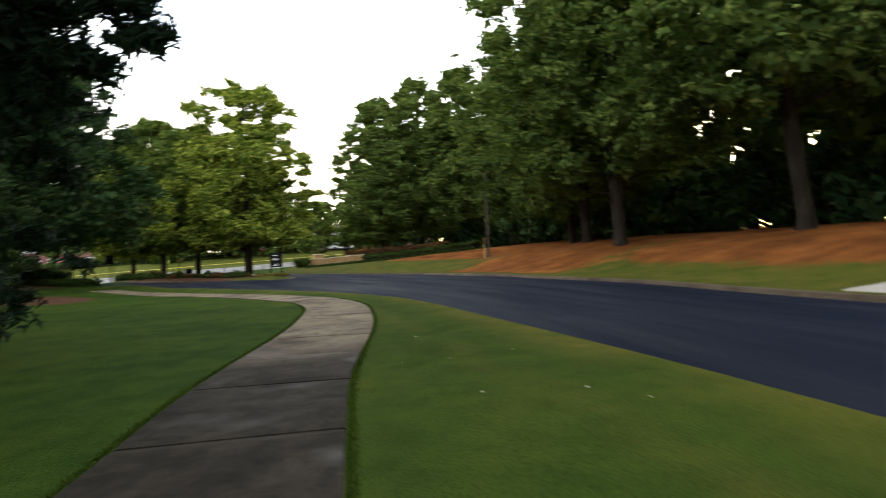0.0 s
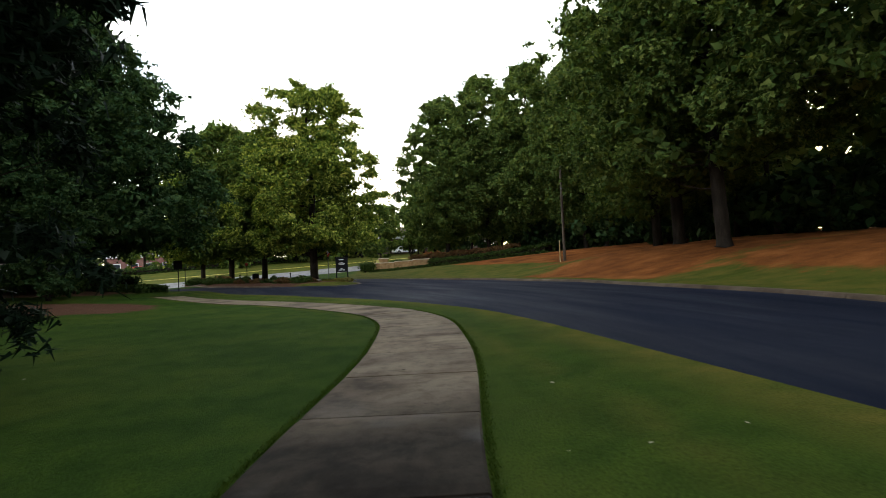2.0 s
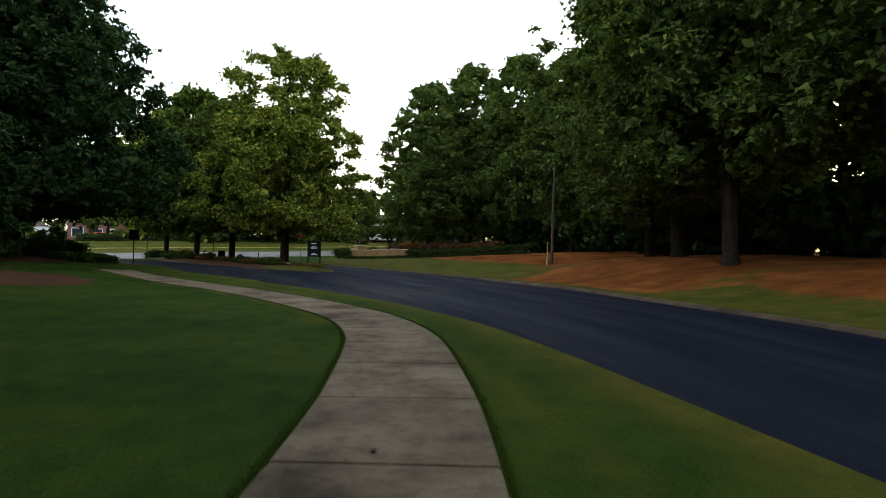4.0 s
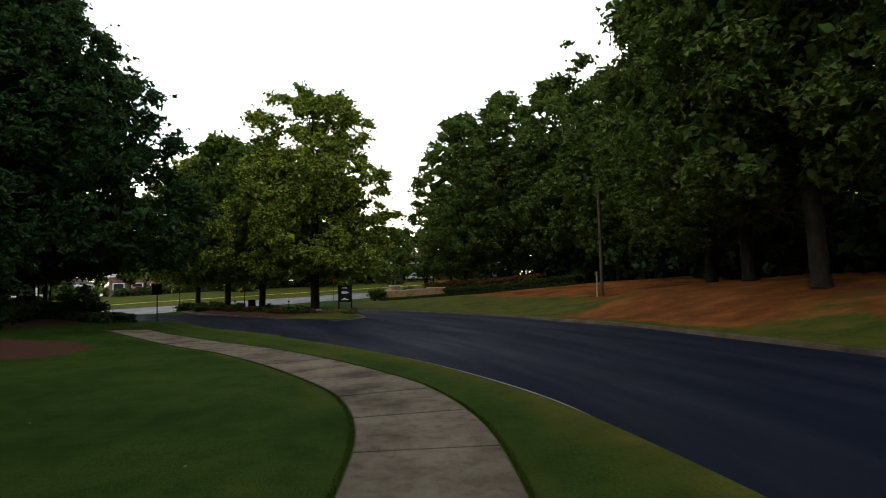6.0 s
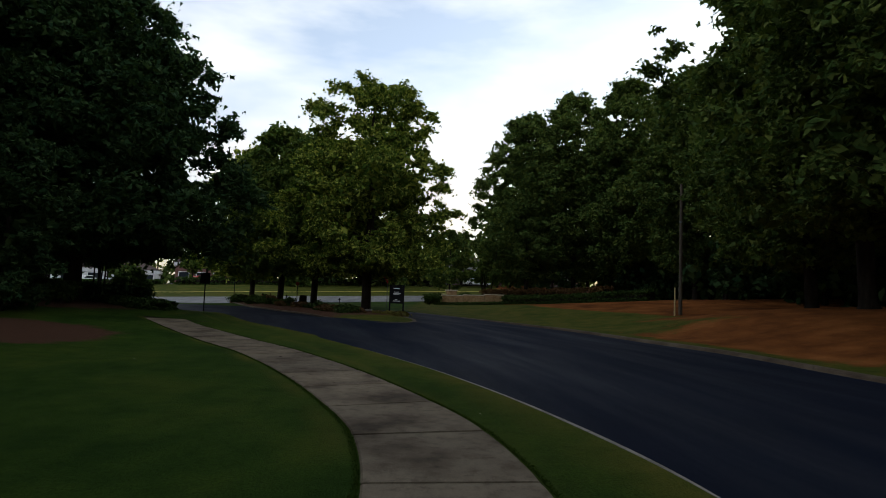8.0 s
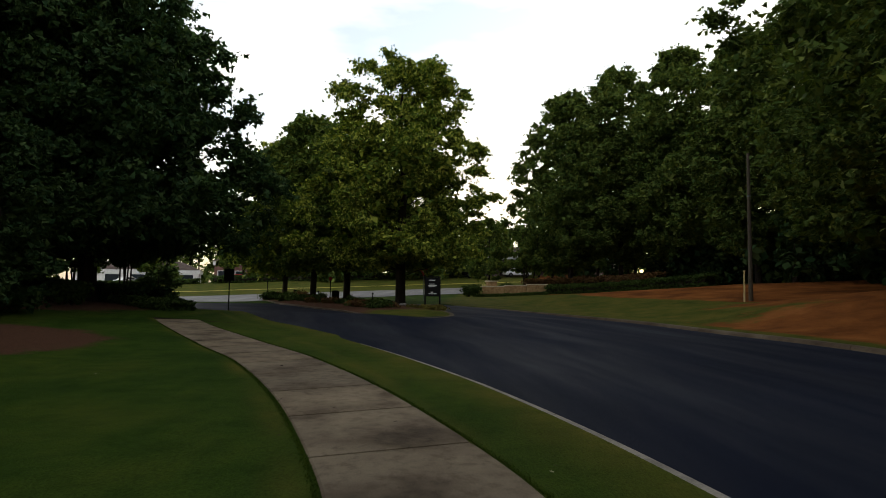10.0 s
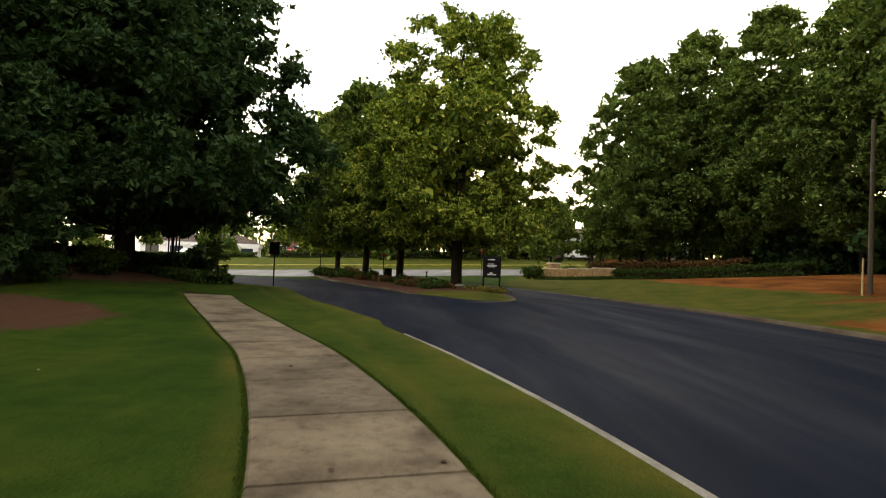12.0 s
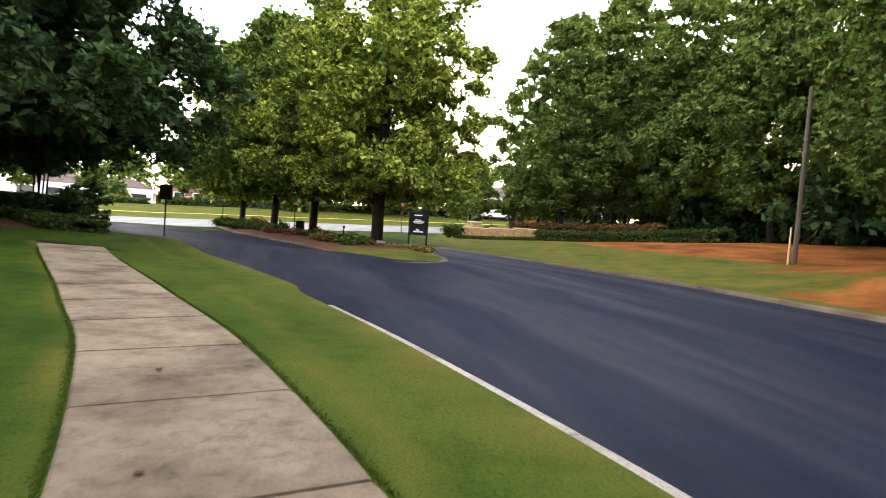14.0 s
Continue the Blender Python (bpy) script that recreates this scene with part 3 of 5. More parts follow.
def quads_mesh(name, v, q, mat, parent=None):
    me = bpy.data.meshes.new(name)
    me.vertices.add(len(v))
    me.vertices.foreach_set("co", np.asarray(v, np.float32).ravel())
    me.loops.add(q.size)
    me.loops.foreach_set("vertex_index", q.ravel().astype(np.int32))
    me.polygons.add(len(q))
    me.polygons.foreach_set("loop_start", np.arange(0, q.size, q.shape[1], dtype=np.int32))
    me.update(calc_edges=True)
    me.materials.append(mat)
    ob = new(name, me)
    if parent:
        ob.parent = parent
    return ob


def tube(points, radii, sides=7):
    """A tapering bent tube."""
    pts = np.asarray(points, float)
    t = np.gradient(pts, axis=0)
    t /= np.linalg.norm(t, axis=1, keepdims=True) + 1e-9
    ref = np.where(np.abs(t[:, 2:3]) > 0.9, [[1.0, 0, 0]], [[0, 0, 1.0]])
    a = np.cross(t, ref)
    a /= np.linalg.norm(a, axis=1, keepdims=True)
    b = np.cross(t, a)
    ang = np.linspace(0, 2 * np.pi, sides, endpoint=False)
    ring = pts[:, None] + np.asarray(radii)[:, None, None] * (np.cos(ang)[None, :, None] * a[:, None] + np.sin(ang)[None, :, None] * b[:, None])
    n = len(pts)
    i = np.arange(n - 1)[:, None] * sides
    j = np.arange(sides)[None]
    k = (j + 1) % sides
    return ring.reshape(-1, 3), np.stack([i + j, i + k, i + sides + k, i + sides + j], -1).reshape(-1, 4)


def join(pieces):
    vs, qs, base = [], [], 0
    for v, q in pieces:
        vs.append(v)
        qs.append(q + base)
        base += len(v)
    return np.concatenate(vs), np.concatenate(qs)


def bent(p0, p1, sag, rng, n=6):
    t = np.linspace(0, 1, n)[:, None]
    p0, p1 = np.asarray(p0, float), np.asarray(p1, float)
    wob = rng.normal(size=(n, 3)) * 0.03 * np.linalg.norm(p1 - p0)
    wob[0] = wob[-1] = 0
    return p0 + (p1 - p0) * t + np.array([0, 0, sag]) * (4 * t * (1 - t)) + wob


PROFILES = {
    "round": [(0, 0.45), (0.12, 0.85), (0.3, 1.0), (0.55, 0.92), (0.8, 0.62), (1, 0.2)],
    "maple": [(0, 0.55), (0.1, 0.9), (0.28, 1.0), (0.5, 0.93), (0.66, 0.72), (0.85, 0.6), (1, 0.36)],
    "tall": [(0, 0.7), (0.1, 0.9), (0.35, 1.0), (0.7, 0.85), (0.9, 0.5), (1, 0.2)],
    "oakwide": [(0, 0.85), (0.12, 1.0), (0.3, 0.95), (0.5, 0.73), (0.75, 0.48), (0.9, 0.3), (1, 0.1)],
    "cone": [(0, 0.9), (0.1, 1.0), (0.4, 0.8), (0.7, 0.5), (0.9, 0.25), (1, 0.08)],
    "shrub": [(0, 0.75), (0.2, 0.95), (0.5, 1.0), (0.8, 0.75), (1, 0.3)],
}


def tree(name, label, x, y, height, radius, clear, mat, leaves=16000, leaf=0.22, trunk=0.22, seed=1, profile="round", clumps=110, clump=1.0,
         lean=(0, 0), limbs=7, group="", oval_xy=(1, 1), fill=0.35, shell=0.45, stems=1, extra=(), slim=0.45, low=0.85, core=0.9):
    """A tree with a tapered trunk, limbs and branches, and a crown of leaf clumps with gaps."""
    rng = np.random.default_rng(seed)
    z = float(land(x, y))
    top = thing(name, label, "tree" if "shrub" not in name and "bush" not in name else "shrub", (x, y, z - 0.05), group)
    hs, rs = zip(*PROFILES[profile])
    u = rng.random(clumps) ** low
    ang = rng.random(clumps) * 2 * np.pi
    rad = radius * np.interp(u, hs, rs) * (fill + (1 - fill) * rng.random(clumps) ** 0.6) * (1 + 0.14 * np.sin(ang * 3 + seed) + 0.1 * np.sin(ang * 5 + 2 * seed + u * 4))
    size = clump * radius * 0.23 * (0.6 + 0.8 * rng.random(clumps))
    outer = rng.random(clumps) ** 4
    rad, size = rad * (1 + 0.08 * outer) * np.where(rng.random(clumps) < 0.15, 0.5, 1.0), size * (1 - 0.45 * outer)
    cz = clear + size * 0.6 + (height - clear - size * 1.2) * u
    cen = np.stack([np.cos(ang) * rad * oval_xy[0] + lean[0] * u, np.sin(ang) * rad * oval_xy[1] + lean[1] * u, cz], 1)
    for ex in extra:
        cen, size = np.vstack([cen, ex[:3]]), np.append(size, ex[3])
    clumps = len(cen)
    for s in range(stems):
        off = np.array([0.0, 0.0]) if stems == 1 else rng.normal(size=2) * 0.25
        tz = np.array([0, 0.12, 0.5, 0.25 * height, 0.5 * height, 0.75 * height, 0.93 * height])
        bend = rng.normal(size=(len(tz), 2)) * 0.006 * height
        bend[:3] *= 0.1
        tp = np.stack([off[0] * (1 + tz * 0.25) + bend[:, 0] + lean[0] * tz / height, off[1] * (1 + tz * 0.25) + bend[:, 1] + lean[1] * tz / height, tz], 1)
        tr = trunk * np.array([1.45, 1.15, 1.0, 0.88, 0.62, 0.34, 0.08])
        tv, tq = tube(tp, tr, 10)
        quads_mesh("trunk" if stems == 1 else "stem", tv, tq, BARK, top)
    br = []
    order = rng.permutation(clumps)[:limbs * 7]
    for k, c in enumerate(order):
        h = max(clear * 0.75, min(cen[c, 2] - 0.25 * np.hypot(cen[c, 0], cen[c, 1]) - 0.3, 0.88 * height))
        base = np.array([np.interp(h, tz, tp[:, 0]), np.interp(h, tz, tp[:, 1]), h])
        th = trunk * (0.34 if k < limbs else 0.13) * (1 - 0.6 * h / height)
        br.append(tube(bent(base, cen[c], -0.03 * np.linalg.norm(cen[c] - base), rng), th * np.linspace(1, 0.2, 6), 5))
    bv, bq = join(br)
    tagged(quads_mesh("branchwork", bv, bq, BARK, top), kind="stuff")
    sub, steps = 14, np.array([0.25, 0.5, 0.75, 1.0, 1.25])
    sd = rng.normal(size=(clumps, sub, 3)) * (1, 1, 0.6)
    sd[:, :, :2] += 0.5 * cen[:, None, :2] / (np.linalg.norm(cen[:, None, :2], axis=2, keepdims=True) + 0.3)
    sd /= np.linalg.norm(sd, axis=2, keepdims=True)
    reach = size[:, None] * (0.55 + 0.6 * rng.random((clumps, sub)))
    u = steps[None, None, :, None]
    spray = cen[:, None, None] + sd[:, :, None] * (reach[:, :, None, None] * u) - np.array([0, 0, 0.16]) * size[:, None, None, None] * u ** 2
    scen = (spray + rng.normal(size=spray.shape) * 0.1 * size[:, None, None, None]).reshape(-1, 3)
    ssize = (size[:, None, None] * (0.34 - 0.16 * steps) * (0.7 + 0.6 * rng.random((clumps, sub, 5)))).ravel()
    scen[:, 2] = np.maximum(scen[:, 2], min(clear, 0.3))
    lv, lq = leaf_cloud(rng, scen, ssize, int(leaves * 1.9), leaf * 0.82, flat=0.75, shell=0.05, fine=True, slim=slim, stretch_l=1.7 if slim > 0.4 else 2.6)
    inner = rng.permutation(clumps)[:int(clumps * core)]
    inner = inner[cen[inner, 2] < clear + (height - clear) * 0.72]
    if len(inner):
        iv, iq = leaf_cloud(rng, cen[inner] * (0.6, 0.6, 0.94), size[inner], int(leaves * 0.25), min(leaf * 1.4, 0.34), flat=0.7, shell=0.1)
        quads_mesh("inner_foliage", iv, iq, mat, top)
    quads_mesh("crown", lv, lq, mat, top)
    return top


def box_hedge(name, label, pts, width, height, mat, leaves, leaf=0.09, seed=3):
    """A clipped hedge along a line: a woody core inside many small leaves."""
    rng = np.random.default_rng(seed)
    pts = np.array(pts, float)
    s = np.concatenate([[0], np.cumsum(np.hypot(*np.diff(pts, axis=0).T))])
    n = max(6, int(s[-1] / 0.35))
    t = np.linspace(0, s[-1], n)
    cx, cy = np.interp(t, s, pts[:, 0]), np.interp(t, s, pts[:, 1])
    dx, dy = np.gradient(cx), np.gradient(cy)
    ln = np.hypot(dx, dy)
    x0, y0 = cx.mean(), cy.mean()
    z0 = float(land(x0, y0))
    top = thing(name, label, "hedge", (x0, y0, z0))
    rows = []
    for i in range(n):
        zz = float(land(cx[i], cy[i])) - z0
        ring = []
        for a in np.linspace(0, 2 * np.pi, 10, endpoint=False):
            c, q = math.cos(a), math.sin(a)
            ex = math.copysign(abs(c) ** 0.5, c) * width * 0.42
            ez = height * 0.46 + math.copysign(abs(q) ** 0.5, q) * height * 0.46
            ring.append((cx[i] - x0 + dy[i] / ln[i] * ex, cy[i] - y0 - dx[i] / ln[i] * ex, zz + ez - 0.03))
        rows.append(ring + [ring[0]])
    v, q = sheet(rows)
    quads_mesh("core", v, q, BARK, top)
    k = rng.integers(0, n, leaves)
    a = rng.random(leaves) * 2 * np.pi
    c, sn = np.cos(a), np.sin(a)
    wob = 1 + 0.1 * np.sin(k * 0.9) + 0.08 * rng.normal(size=leaves)
    ex = np.sign(c) * np.abs(c) ** 0.5 * width * 0.5 * wob
    ez = height * 0.5 + np.sign(sn) * np.abs(sn) ** 0.5 * height * 0.5 * wob
    px = cx[k] - x0 + dy[k] / ln[k] * ex + rng.normal(size=leaves) * 0.15
    py = cy[k] - y0 - dx[k] / ln[k] * ex + rng.normal(size=leaves) * 0.15
    pz = np.maximum(land(px + x0, py + y0) - z0 + ez, land(px + x0, py + y0) - z0 + 0.02)
    lv, lq = leaf_cloud(rng, np.stack([px, py, pz], 1), np.full(leaves, 0.12), leaves, leaf)
    quads_mesh("foliage", lv, lq, mat, top)
    return top


def shrub(label, x, y, height, radius, mat, leaves=1200, leaf=0.08, seed=1, group="", name="shrub"):
    rng = np.random.default_rng(seed)
    z = float(land(x, y))
    top = thing(name, label, "shrub", (x, y, z - 0.02), group)
    n = 9
    ang = rng.random(n) * 6.28
    cen = np.stack([np.cos(ang) * radius * 0.5 * rng.random(n), np.sin(ang) * radius * 0.5 * rng.random(n), height * (0.3 + 0.42 * rng.random(n))], 1)
    sz = radius * (0.45 + 0.25 * rng.random(n))
    st = [tube(bent((0, 0, 0), c, 0.02, rng, 4), np.linspace(0.02, 0.006, 4), 5) for c in cen]
    v, q = join(st)
    quads_mesh("stems", v, q, BARK, top)
    lv, lq = leaf_cloud(rng, cen, sz, leaves, leaf, flat=min(1.0, height / radius * 0.55), shell=0.3)
    lv[:, 2] = np.maximum(lv[:, 2], 0.02)
    quads_mesh("foliage", lv, lq, mat, top)
    return top


# trees of the island
tree("maple_tree", "tall lime-green maple with an open top on the traffic island", -6.36, 50.6, 16.8, 6.7, 2.6, LEAF_LIME, 66000, 0.19, 0.33, 11, "maple", 320, 0.52, (0.1, 0), 9, "island trees", low=1.3, core=0.7)
tree("maple_tree", "mid-green maple with a round crown on the island", -11.8, 57.6, 14.4, 5.8, 2.7, LEAF_MID, 36000, 0.27, 0.27, 12, "round", 240, 0.6, (0, 0), 7, "island trees", low=1.4)
tree("maple_tree", "mid-green maple with a round crown on the island", -16.05, 62.3, 16.2, 6.2, 2.7, LEAF_MID, 26000, 0.32, 0.27, 13, "round", 220, 0.62, (-0.4, 0), 7, "island trees", low=1.3)
tree("maple_tree", "thin-topped maple at the far end of the island", -20.0, 66.0, 15.6, 6.0, 2.7, LEAF_LIME, 24000, 0.32, 0.24, 14, "round", 190, 0.62, (0, 0), 7, "island trees", low=1.25)
# big trees on the right bank
for k, (x, y, h, r, c) in enumerate([(16.54, 29.8, 22, 7.0, 3.4), (17.45, 36.0, 22, 7.4, 3.0), (20.4, 20.9, 22, 7.6, 5.2), (22.0, 4.0, 22, 7.4, 4.5), (20.4, 45.0, 20, 6.6, 2.6)]):
    tree("oak_tree", "large dense oak on the pine straw bank", x, y, h, r, c, LEAF_BANK, 70000 if k < 2 else 34000, 0.21 if k < 2 else 0.28, 0.36, 30 + k, "tall", 420, 0.52, (-0.3, 0), 9, "bank trees")
# trees behind the low wall
for k, (x, y, h, r, c) in enumerate([(7.2, 75.5, 21.6, 6.0, 2.6), (13.0, 78.5, 25.0, 6.8, 2.8), (17.5, 72.0, 24.0, 6.4, 3.0), (21.6, 65.0, 22.0, 6.6, 2.8), (25.4, 56.0, 22, 7.0, 2.4)]):
    tree("oak_tree", "rounded green oak behind the clipped hedges", x, y, h, r, c, LEAF_BANK, 42000, 0.285, 0.27, 50 + k, "round", 380, 0.56, (0, 0), 8, "trees behind the wall", extra=((0, -2, 8.0, 1.5), (0.8, -2.6, 10.0, 1.6), (-0.8, -2.4, 10.8, 1.6), (0.3, -2.4, 12.4, 1.6), (0, -1.5, 14.2, 1.5)))
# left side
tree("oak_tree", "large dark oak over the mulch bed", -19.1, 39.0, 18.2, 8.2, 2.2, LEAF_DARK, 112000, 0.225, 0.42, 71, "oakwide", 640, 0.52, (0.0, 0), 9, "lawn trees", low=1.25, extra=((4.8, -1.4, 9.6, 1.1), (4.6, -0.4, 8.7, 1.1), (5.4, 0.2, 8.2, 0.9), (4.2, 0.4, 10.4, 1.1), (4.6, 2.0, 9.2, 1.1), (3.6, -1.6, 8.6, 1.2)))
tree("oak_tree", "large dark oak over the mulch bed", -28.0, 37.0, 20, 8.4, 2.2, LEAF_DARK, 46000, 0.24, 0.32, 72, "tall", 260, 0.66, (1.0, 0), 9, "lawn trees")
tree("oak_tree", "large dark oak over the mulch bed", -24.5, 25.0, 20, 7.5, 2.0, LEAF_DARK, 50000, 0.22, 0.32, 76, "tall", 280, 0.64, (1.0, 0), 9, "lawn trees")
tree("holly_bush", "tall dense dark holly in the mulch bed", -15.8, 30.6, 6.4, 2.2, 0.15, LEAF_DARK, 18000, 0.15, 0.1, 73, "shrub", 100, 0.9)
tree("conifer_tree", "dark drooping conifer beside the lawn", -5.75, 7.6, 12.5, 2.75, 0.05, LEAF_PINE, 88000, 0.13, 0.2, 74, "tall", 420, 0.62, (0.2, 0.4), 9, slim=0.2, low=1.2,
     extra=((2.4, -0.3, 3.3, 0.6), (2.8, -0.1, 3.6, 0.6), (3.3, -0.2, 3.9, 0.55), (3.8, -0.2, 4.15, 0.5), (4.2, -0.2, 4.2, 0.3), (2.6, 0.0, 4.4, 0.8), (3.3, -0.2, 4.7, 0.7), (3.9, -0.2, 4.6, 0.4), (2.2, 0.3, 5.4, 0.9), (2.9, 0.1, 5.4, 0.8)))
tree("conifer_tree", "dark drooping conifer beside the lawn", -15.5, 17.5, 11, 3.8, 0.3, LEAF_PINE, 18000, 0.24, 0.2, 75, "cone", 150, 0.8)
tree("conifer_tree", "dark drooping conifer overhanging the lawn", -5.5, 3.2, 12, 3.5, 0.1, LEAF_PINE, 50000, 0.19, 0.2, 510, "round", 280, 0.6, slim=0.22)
# Added oak: its crown hangs above the view and shades the left lawn.
tree("oak_tree", "dark oak added high over the lawn to shade it", -8.4, 8.6, 18, 7.6, 8.8, LEAF_DARK, 24000, 0.62, 0.32, 530, "tall", 150, 0.8, group="lawn trees")
# The first two stand unseen behind the start, added to darken the left lawn.
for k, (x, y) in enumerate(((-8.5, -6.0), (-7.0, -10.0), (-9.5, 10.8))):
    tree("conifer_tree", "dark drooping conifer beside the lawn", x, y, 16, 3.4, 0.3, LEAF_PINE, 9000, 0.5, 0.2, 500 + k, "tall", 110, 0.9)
# Oaks out of view, added only to keep sky light off the lawn.
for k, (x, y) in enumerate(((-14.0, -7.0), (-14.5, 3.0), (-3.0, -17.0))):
    tree("oak_tree", "unseen dark oak added to block sky light from the lawn", x, y, 18, 6.2, 3.0, LEAF_DARK, 9000, 0.55, 0.3, 520 + k, "tall", 120, 0.85, group="lawn trees")


# ---- woods and far trees ----
def woods(name, label, spots, leaves, leaf, mat, seed, kind="stuff"):
    """A far belt of trees: trunks and crowns of leaf clumps in one piece."""
    rng = np.random.default_rng(seed)
    cen, rad, wood = [], [], []
    for x, y, h, r, c in spots:
        z = float(land(x, y))
        wood.append(tube([(x, y, z - 0.2), (x + 0.1, y, z + h * 0.4), (x + 0.2, y, z + h * 0.85)], [0.22, 0.16, 0.05], 6))
        n = 26
        u = rng.random(n)
        a = rng.random(n) * 6.28
        w = r * np.interp(u, [0, 0.3, 0.7, 1], [0.7, 1, 0.8, 0.25]) * rng.random(n) ** 0.5
        cen.append(np.stack([x + np.cos(a) * w, y + np.sin(a) * w, z + c + (h - c) * u], 1))
        rad.append(r * (0.2 + 0.2 * rng.random(n)))
    v, q = join(wood)
    root = thing(name, label, "woods")
    root["kind"] = kind
    tagged(quads_mesh("trunks", v, q, BARK, root), kind=kind)
    lv, lq = leaf_cloud(rng, np.concatenate(cen), np.concatenate(rad), leaves, leaf, flat=0.8, shell=0.2)
    tagged(quads_mesh("foliage", lv, lq, mat, root), kind=kind)
    return root


rw = random.Random(5)
spots = [(rw.uniform(26, 34), y + rw.uniform(-1.5, 1.5), rw.uniform(17, 23), rw.uniform(4, 5.5), rw.uniform(1.0, 4)) for y in np.arange(-16, 66, 4.0)]
def open_below(spots):
    """Trees on the way to the low sun stand with bare trunks under high crowns."""
    return [(x, y, h, r, 8.0 if abs(y - 1.28 * x) < 4.4 else c) for x, y, h, r, c in spots]


spots = open_below(spots)
woods("wood_belt", "dense dark wood behind the bank trees", spots, 34000, 0.55, LEAF_BANK, 91)
spots = [(rw.uniform(35, 52), y + rw.uniform(-2, 2), rw.uniform(16, 24), rw.uniform(5, 7), rw.uniform(0.5, 3)) for y in np.arange(-20, 80, 4.0)]
spots = open_below(spots)
woods("wood_belt", "dense dark wood behind the bank trees", spots, 22000, 0.9, LEAF_DARK, 92)
spots = [(rw.uniform(23.5, 30), y, rw.uniform(3, 4.6), rw.uniform(2.2, 3.0), 0.2) for y in np.arange(-12, 64, 2.0)]
spots += [(rw.uniform(31, 38), y, rw.uniform(3, 4.6), rw.uniform(2.6, 3.4), 0.2) for y in np.arange(-12, 70, 3.0)]
spots += [(x, rw.uniform(90, 97), rw.uniform(4, 6), 3.2, 0.2) for x in np.arange(10, 46, 2.4)]
spots += [(rw.uniform(18, 42), rw.uniform(70, 84), rw.uniform(4, 8), rw.uniform(2.5, 3.5), 0.3) for _ in range(34)]
spots += [(rw.uniform(21, 36), rw.uniform(56, 72), rw.uniform(5, 9), rw.uniform(2.8, 3.6), 0.3) for _ in range(22)]
woods("undergrowth", "dark undergrowth at the edge of the wood", spots, 70000, 0.42, LEAF_DARK, 93)
spots = [(-rw.uniform(31, 46), y + rw.uniform(-2, 2), rw.uniform(15, 22), rw.uniform(4.5, 6.5), rw.uniform(1, 3)) for y in np.arange(-16, 44, 4.0)]
woods("wood_belt", "dark trees beyond the lawn", spots, 28000, 0.6, LEAF_DARK, 94)
spots = []
for s in np.arange(-75, 190, 5.0):
    x, y = street_at(s + rw.uniform(-2, 2), 88 + rw.uniform(-8, 14))
    spots.append((x, y, rw.uniform(10, 16), rw.uniform(4, 6), 0.6))
woods("far_tree_line", "hazy green line of trees beyond the parking lot", spots, 42000, 0.75, LEAF_BANK, 95)
spots = []
for s, q, h in ((-6, 34, 9), (4, 34, 9), (10, 33, 9), (16, 24, 9), (21, 30, 12), (26, 26, 13), (31, 24, 14), (34, 31, 13), (38, 26, 9), (44, 27, 9), (50, 25, 8), (58, 27, 9)):
    x, y = street_at(s, q)
    spots.append((x, y, h, h * 0.36, 0.4))
spots += [(x + rw.uniform(-2, 2), rw.uniform(84, 92), rw.uniform(11, 16), 4.5, 2.6) for x in np.arange(6, 34, 4.0)]
woods("street_tree_clump", "mixed green trees across the street behind the island", spots, 38000, 0.48, LEAF_BANK, 96)


# ---- small solids ----
def solid(name, bm, mat, parent=None, label=""):
    me = bpy.data.meshes.new(name)
    bm.to_mesh(me)
    bm.free()
    me.materials.append(mat)
    ob = new(name, me)
    if parent:
        ob.parent = parent
    if label:
        ob["label"] = label
    return ob


def box(size, centre, bevel=0.0, turn=0.0):
    bm = bmesh.new()
    bmesh.ops.create_cube(bm, size=1)
    bmesh.ops.scale(bm, vec=size, verts=bm.verts)
    if bevel:
        bmesh.ops.bevel(bm, geom=bm.edges[:], offset=bevel, segments=2, affect="EDGES")
    bmesh.ops.rotate(bm, cent=(0, 0, 0), matrix=Matrix.Rotation(radians(turn), 3, "Z"), verts=bm.verts)
    bmesh.ops.translate(bm, vec=centre, verts=bm.verts)
    return bm


def rod(r0, r1, z0, z1, at=(0, 0), sides=12, cap=0.0):
    bm = bmesh.new()
    bmesh.ops.create_cone(bm, cap_ends=True, segments=sides, radius1=r0, radius2=r1, depth=z1 - z0)
    if cap:
        bmesh.ops.bevel(bm, geom=[e for e in bm.edges if all(v.co.z > 0 for v in e.verts)], offset=cap, segments=2, affect="EDGES")
    bmesh.ops.translate(bm, vec=(at[0], at[1], (z0 + z1) / 2), verts=bm.verts)
    return bm


def plate(points, thick):
    """A flat plate in the xz plane, facing -y, with a small bevel."""
    bm = bmesh.new()
    f = bm.faces.new([bm.verts.new((x, -thick / 2, z)) for x, z in points])
    ext = bmesh.ops.extrude_face_region(bm, geom=[f])
    bmesh.ops.translate(bm, vec=(0, thick, 0), verts=[g for g in ext["geom"] if isinstance(g, bmesh.types.BMVert)])
    bmesh.ops.recalc_face_normals(bm, faces=bm.faces)
    return bm


